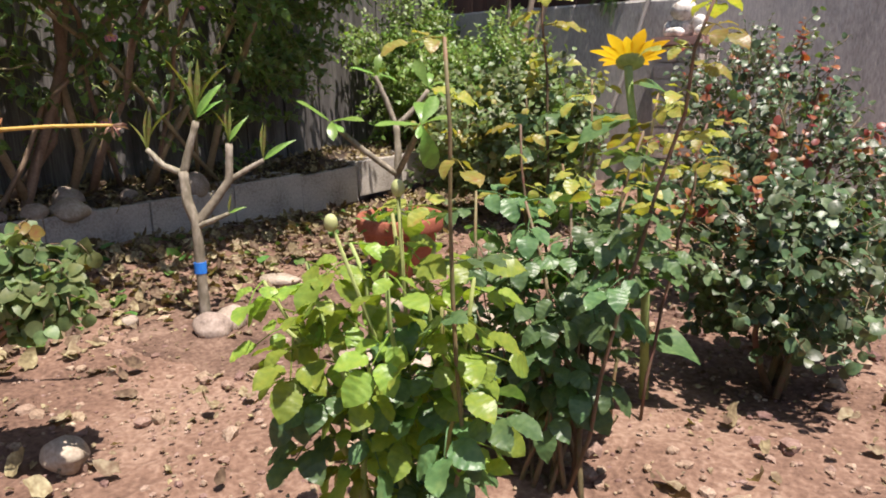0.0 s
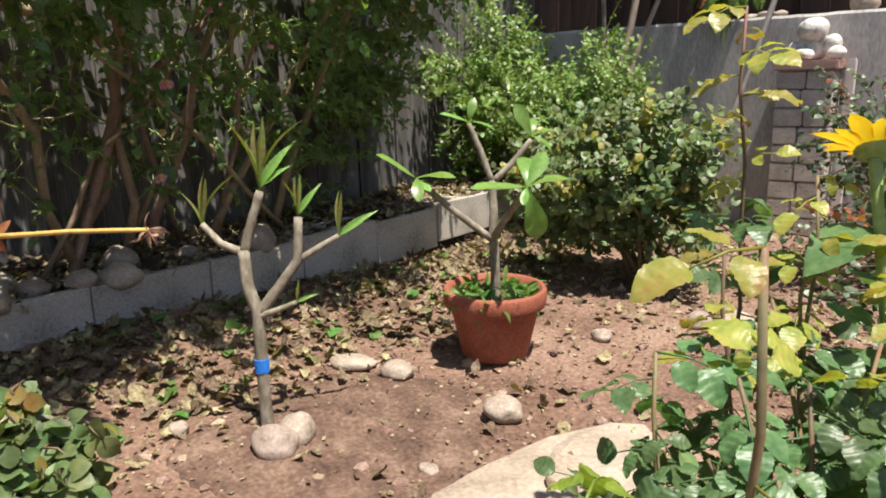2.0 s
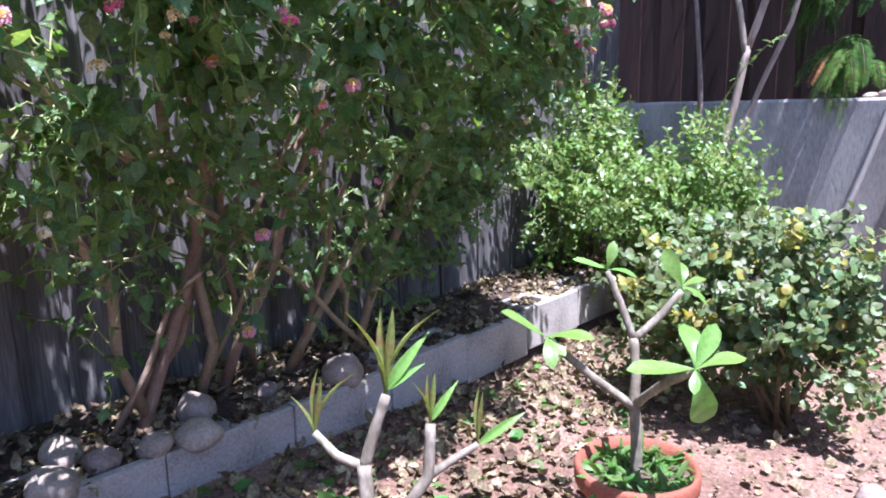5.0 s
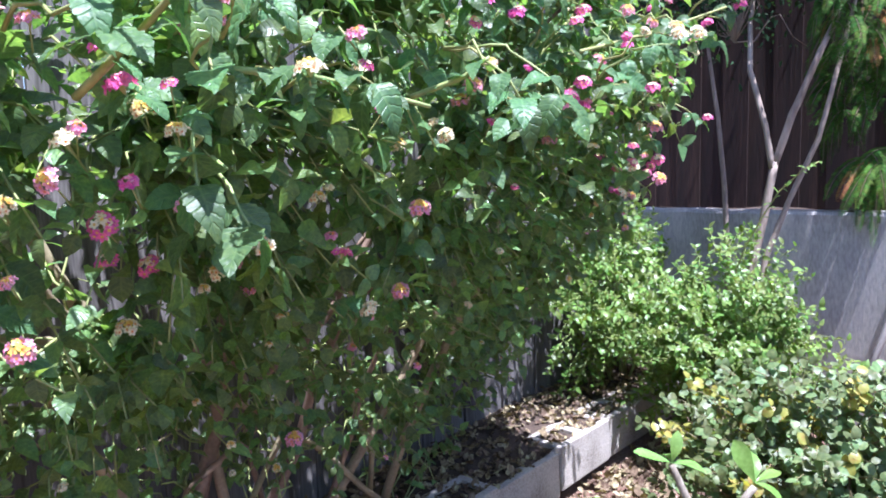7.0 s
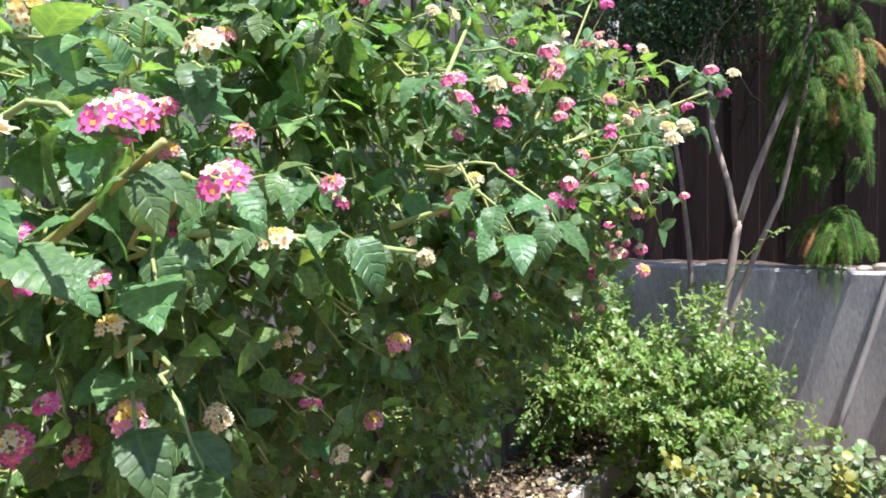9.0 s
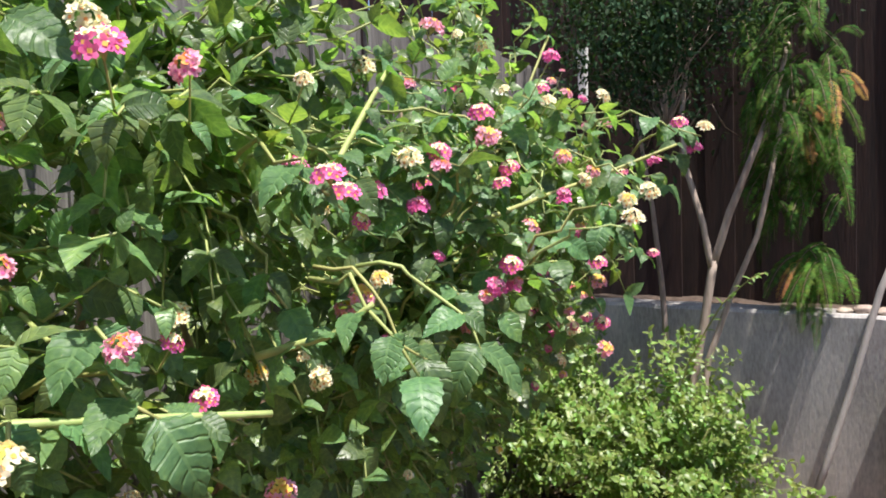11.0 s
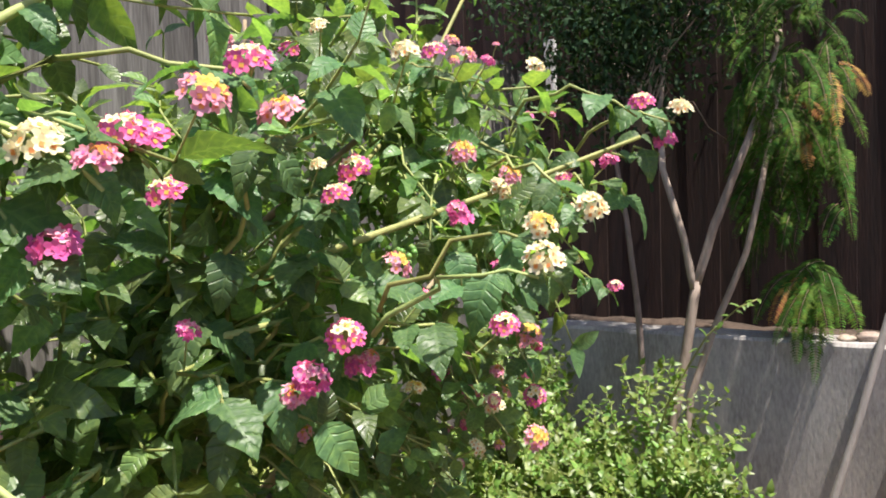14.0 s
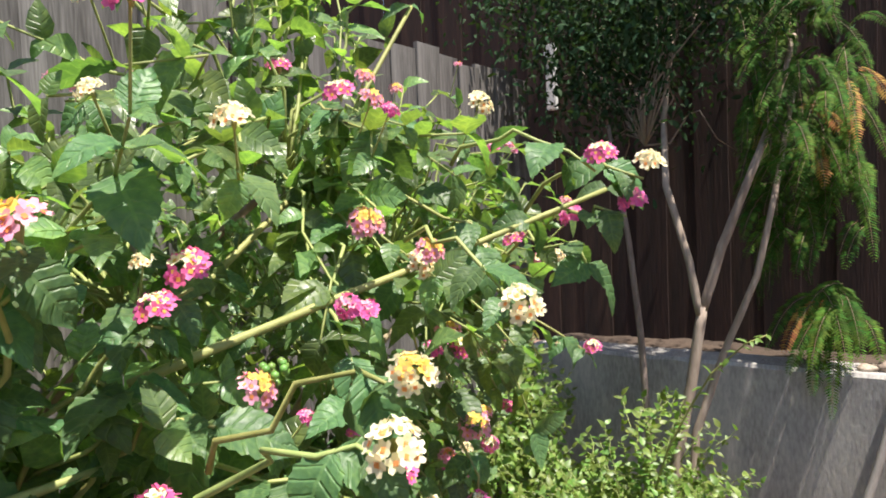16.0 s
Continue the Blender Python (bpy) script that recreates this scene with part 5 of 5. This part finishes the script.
make_flagstone((-1.84, 3.00, -0.026), (0.17, 0.31), 3, -28)
BED = [((-3.46, 3.41), (0.075, 0.070, 0.062)), ((-3.56, 2.90), (0.058, 0.052, 0.056)), ((-3.43, 2.83), (0.072, 0.052, 0.048)), ((-3.44, 2.71), (0.050, 0.042, 0.042)), ((-3.60, 2.52), (0.066, 0.056, 0.044)),
       ((-3.45, 2.44), (0.07, 0.06, 0.05)), ((-3.48, 2.58), (0.05, 0.045, 0.038)), ((-3.47, 2.20), (0.07, 0.06, 0.05)), ((-3.55, 3.15), (0.04, 0.035, 0.03))]
for k, ((x, y), s) in enumerate(BED):
    boulder("stone", (x, y, bed_z(x, y) + s[2] * 0.40), s, M_STONE, "rounded tan stone resting among dead leaves in the bed", "stone", 60 + k, 40 * k, "bed stones")


# ---------------------------------------------------------------- tree, canopy and fern at the back
def make_tree():
    org = (-3.02, 5.62, 0.0)
    t = thing("tree", "slender multi-stemmed tree with smooth grey-brown trunks before a cement wall", "tree", org)
    limb(t, org, [(-3.05, 5.62, -0.05), (-3.02, 5.70, 0.85), (-2.97, 5.75, 1.15), (-2.93, 5.78, 1.45)], [0.032, 0.028, 0.026, 0.025], M_TRUNK, 1, name="trunk")
    limb(t, org, [(-2.93, 5.78, 1.44), (-2.86, 5.80, 1.68), (-2.745, 5.82, 1.98), (-2.70, 6.0, 2.2), (-2.66, 6.15, 2.5)], [0.023, 0.022, 0.019, 0.016, 0.012], M_TRUNK, 2, name="trunk")
    limb(t, org, [(-2.94, 5.77, 1.42), (-2.97, 5.76, 1.62), (-3.06, 5.78, 1.92), (-3.12, 5.95, 2.2), (-3.15, 6.2, 2.6)], [0.020, 0.018, 0.017, 0.015, 0.012], M_TRUNK, 3, name="trunk")
    limb(t, org, [(-3.12, 5.66, -0.05), (-3.18, 5.86, 0.85), (-3.22, 5.9, 1.3), (-3.27, 5.92, 1.7), (-3.36, 5.95, 2.2)], [0.022, 0.019, 0.018, 0.015, 0.011], M_TRUNK, 4, name="trunk")
    limb(t, org, [(-3.0, 5.66, -0.05), (-2.97, 5.8, 0.95), (-2.88, 5.88, 1.26), (-2.76, 5.9, 1.56), (-2.70, 5.92, 1.85), (-2.66, 6.15, 2.3)], [0.022, 0.020, 0.018, 0.016, 0.014, 0.01], M_TRUNK, 5, name="trunk")
    r = np.random.default_rng(81)
    pos, way, nor, ln = [], [], [], []
    for _ in range(11000):
        # third clump, mostly out of view, is added to shade the fern and fence
        c = np.array(((-3.40, 6.05, 2.50), (-3.15, 5.95, 2.65), (-2.8, 5.9, 2.95), (-3.6, 6.0, 2.9))[r.integers(4)])
        q = c + r.normal(0, 1, 3) * (0.20, 0.20, 0.19)
        pos.append(q - np.array(org)), way.append(r.normal(0, 1, 3) + (0, 0, -0.4)), nor.append(r.normal(0, 0.6, 3) + (0, -0.2, 1)), ln.append(r.uniform(0.02, 0.05))
    ln = np.array(ln)
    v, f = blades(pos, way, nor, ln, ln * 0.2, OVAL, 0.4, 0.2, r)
    put("crown", v.tolist(), f.tolist(), M_SHADELEAF, t, "foliage with its shade put into a dark leaf colour", True)["kind"] = "stuff"
    tw = [(curve_points(np.array((-3.2, 5.95, 2.1)) - org, np.array((r.uniform(-3.6, -2.8), r.uniform(5.95, 6.3), r.uniform(2.0, 2.9))) - org, 0.1, 6, 0.03, r), np.linspace(0.005, 0.002, 6)) for _ in range(26)]
    tv, tf = tubes(tw)
    put("twig_growth", tv, tf, M_TRUNK, t, smooth=True)["kind"] = "stuff"


make_tree()


def frond(start, way, length, r, droop=0.8, pinna=0.05):
    """One fern frond: a drooping midrib with paired pinnae that shorten to the tip."""
    pos, wy, nor, ln = [], [], [], []
    way = unit(np.array(way, float))
    p = np.array(start, float)
    rib = [p.copy()]
    n = int(length / 0.011)
    for k in range(n):
        u = k / n
        d = unit(way + np.array((0, 0, -droop * 1.6 * u)))
        p = p + d * length / n
        rib.append(p.copy())
        side = unit(np.cross(d, (0.05, -0.6, 0.8)))
        s = pinna * (math.sin(math.pi * min(1, u * 0.85 + 0.14)) ** 0.7) + 0.004
        for q in (-1, 1):
            pos.append(p.copy()), wy.append(side * q + d * 0.35), nor.append((0, -0.7, 0.7)), ln.append(s * r.uniform(0.8, 1.15))
    return pos, wy, nor, ln, np.array(rib)


def make_fern():
    r = np.random.default_rng(91)
    org = np.array((-2.6, 6.4, WALL_Z))
    plant = thing("fern", "green sword fern cascading over a cement wall and dark fence", "fern", org)
    jobs = []
    for _ in range(190):
        s = (r.uniform(-2.84, -2.44), r.uniform(5.85, 6.4), r.uniform(1.98, 2.9)) if r.random() < 0.7 else (r.uniform(-2.82, -2.42), r.uniform(6.2, 6.45), r.uniform(1.7, 2.2))
        jobs.append((s, (r.uniform(-0.45, 0.45), r.uniform(-0.9, -0.2), r.uniform(-0.5, 0.35)), r.uniform(0.18, 0.34), 1.2, 0.034))
    for _ in range(9):
        jobs.append(((r.uniform(-2.86, -2.72), 6.4, r.uniform(1.65, 1.9)), (r.uniform(-0.1, 0.1), -0.15, -1), r.uniform(0.22, 0.36), 0.3, 0.022))
    for _ in range(15):
        jobs.append(((r.uniform(-2.60, -2.46), r.uniform(6.2, 6.35), r.uniform(1.36, 1.5)), (r.uniform(-0.7, 0.55), -0.8, r.uniform(-0.4, 0.5)), r.uniform(0.2, 0.4), 1.7, 0.042))
    jobs.append(((-2.52, 6.12, 1.42), (-0.02, -0.35, -0.9), 0.42, 0.5, 0.036))
    jobs.append(((-2.56, 6.14, 1.42), (-0.45, -0.35, -0.5), 0.30, 0.9, 0.040))
    for nm, sel, mat in (("frond_mass", [j for k, j in enumerate(jobs) if k % 40 != 5], M_FERN), ("dry_frond_mass", [j for k, j in enumerate(jobs) if k % 40 == 5], M_FERNDRY)):
        P, W, N, L, ribs = [], [], [], [], []
        for s, w, length, droop, pin in sel:
            a, b, c, d, rib = frond(np.array(s) - org, w, length, r, droop, pin)
            P += a
            W += b
            N += c
            L += d
            ribs.append((rib[::4], np.linspace(0.0022, 0.0008, len(rib[::4]))))
        L = np.array(L)
        v, f = blades(P, W, N, L, np.minimum(L * 0.15, 0.006), SMALL, 0.35, 0.15, r)
        put(nm, v.tolist(), f.tolist(), mat, plant, "rusty dry fronds" if nm[0] == "d" else "", True)["kind"] = "stuff"
        tv, tf = tubes(ribs, 4)
        put("frond_midrib_mass", tv, tf, M_CANE, plant, smooth=True)["kind"] = "stuff"


make_fern()


# ---------------------------------------------------------------- pedestal, ornament and poles
def make_pedestal():
    org = (-2.05, 6.0, 0.0)
    p = thing("pedestal", "square pedestal of stacked pale split-face blocks with a brown cap", "pedestal", org)
    z = 0.0
    for k in range(9):
        for s in (0, 1):
            w, h = (0.125 if (k + s) % 2 else 0.145), 0.094
            x0 = -0.135 if s == 0 else -0.135 + 0.272 - w
            if s == 0:
                w = 0.272 - (0.125 if k % 2 == 0 else 0.145) - 0.004
            slab_box("block", (x0, -0.13, z), (x0 + w, 0.09, z + h), M_PILLAR, p, 0.006)
        z += 0.0975
    slab_box("cap", (-0.155, -0.15, z), (0.155, 0.095, z + 0.05), M_CAP, p, 0.006, label="flat brown cap block")
    # ornament: a weathered crouching animal shape kept plain
    bm = bmesh.new()
    for c, s in (((0, -0.02, 0.155), (0.075, 0.07, 0.065)), ((0.0, 0.02, 0.07), (0.085, 0.075, 0.075)), ((-0.03, -0.07, 0.03), (0.06, 0.045, 0.032)), ((0.10, -0.03, 0.08), (0.045, 0.04, 0.05)), ((0.13, -0.06, 0.035), (0.045, 0.04, 0.034)), ((-0.09, 0.0, 0.05), (0.03, 0.03, 0.05))):
        bmesh.ops.create_icosphere(bm, subdivisions=3, radius=1, matrix=Matrix.Translation(c) @ Matrix.Diagonal((*s, 1)))
    for v in bm.verts:
        v.co += Vector((1, 1, 1)) * 0.008 * noise.noise(v.co * 22)
    ob = part("statue", bm, M_STATUE, None, "", True)
    ob.location = (-2.05, 5.99, z + 0.048)
    tagged(ob, "weathered whitish stone ornament standing on a block pedestal", "statue")


make_pedestal()
ob = slab_box("post", (-1.885, 6.0, 0.0), (-1.84, 6.05, 0.93), M_POST, None, 0.004)
tagged(ob, "pale painted wooden post beside the pedestal", "post")
v, f = tube([(-2.62, 5.90, 0.0), (-2.46, 5.98, 0.55), (-2.38, 6.03, 0.85), (-2.27, 6.08, 1.30), (-2.16, 6.14, 1.62)], [0.017, 0.0165, 0.016, 0.015, 0.014], 10, 0.03, 4)
tagged(put("garden_pole", v.tolist(), f, M_POLE, smooth=True), "weathered grey wooden pole leaning against the wall", "pole")
boulder("stone_ball", (-1.86, 6.2, WALL_Z + 0.05), (0.07, 0.065, 0.06), M_STONE, "round grey-brown stone ball on top of the wall", "stone", 88)
for k, (x, y, s) in enumerate(((-2.42, 6.17, 0.028), (-2.34, 6.19, 0.04), (-2.27, 6.16, 0.035), (-2.66, 6.2, 0.02))):
    boulder("stone", (x, y, WALL_Z + s * 0.35), (s * 1.4, s, s * 0.6), M_STONE, "small pale stone on top of the cement wall", "stone", 90 + k, 30 * k, "wall stones")
lamp = thing("wall_light", "narrow white light fixture on the dark fence", "light fixture", (-3.943, 6.582, 2.40))
slab_box("tube", (-0.028, -0.02, 0.0), (0.028, 0.02, 0.26), M_SCONCE, lamp, 0.006)
slab_box("cap", (-0.034, -0.025, 0.262), (0.034, 0.025, 0.36), M_SCONCE, lamp, 0.006)

# green weeds by the wall foot
r = np.random.default_rng(97)
n = 150
px, py = r.uniform(-3.33, -2.75, n), r.uniform(2.0, 4.6, n)
ln = r.uniform(0.025, 0.06, n)
ang = r.uniform(0, 6.28, n)
v, f = blades([(x, y, ground_z(x, y) + 0.01) for x, y in zip(px, py)], np.stack([np.cos(ang), np.sin(ang), r.uniform(0.1, 0.9, n)], 1), r.normal(0, 0.4, (n, 3)) + (0, 0, 1), ln, ln * 0.4, ROUND, 0.4, 0.2, r, 0.05)
tagged(put("weeds", v.tolist(), f.tolist(), M_WEED, smooth=True), "low green weeds among leaf litter by the block wall", "weeds", kind="stuff")

# a lone climbing shoot in front of the tree
sprig = thing("jasmine_sprig", "single yellow-green climbing shoot with small leaves before the wall", "vine", (-2.95, 5.25, 0.9))
row = np.array([(-2.95, 5.25, 0.90), (-2.90, 5.25, 1.06), (-2.83, 5.25, 1.20), (-2.76, 5.25, 1.32), (-2.66, 5.25, 1.42), (-2.60, 5.25, 1.45)]) - np.array((-2.95, 5.25, 0.9))
tube_part("stem", row, np.linspace(0.0045, 0.002, 6), M_GREENSTEM, sprig, 6, 0.05, 1)
r = np.random.default_rng(99)
sprig_leaf = leaf_mesh("leaf", OVAL, 0.045, 0.009, M_JASMINE, 5, 0.3, 0.2, 0.05)
for k in range(26):
    u = 0.08 + 0.92 * k / 25
    q = np.array([np.interp(u, np.linspace(0, 1, 6), row[:, c]) for c in range(3)])
    stand(sprig_leaf, "leaf", sprig, q + np.array((-2.95, 5.25, 0.9)), (r.normal(0.3, 0.7), r.normal(-0.2, 0.5), r.normal(0.2, 0.4)), (r.normal(0, 0.4), -0.3, 1), r.uniform(0.5, 1.0))
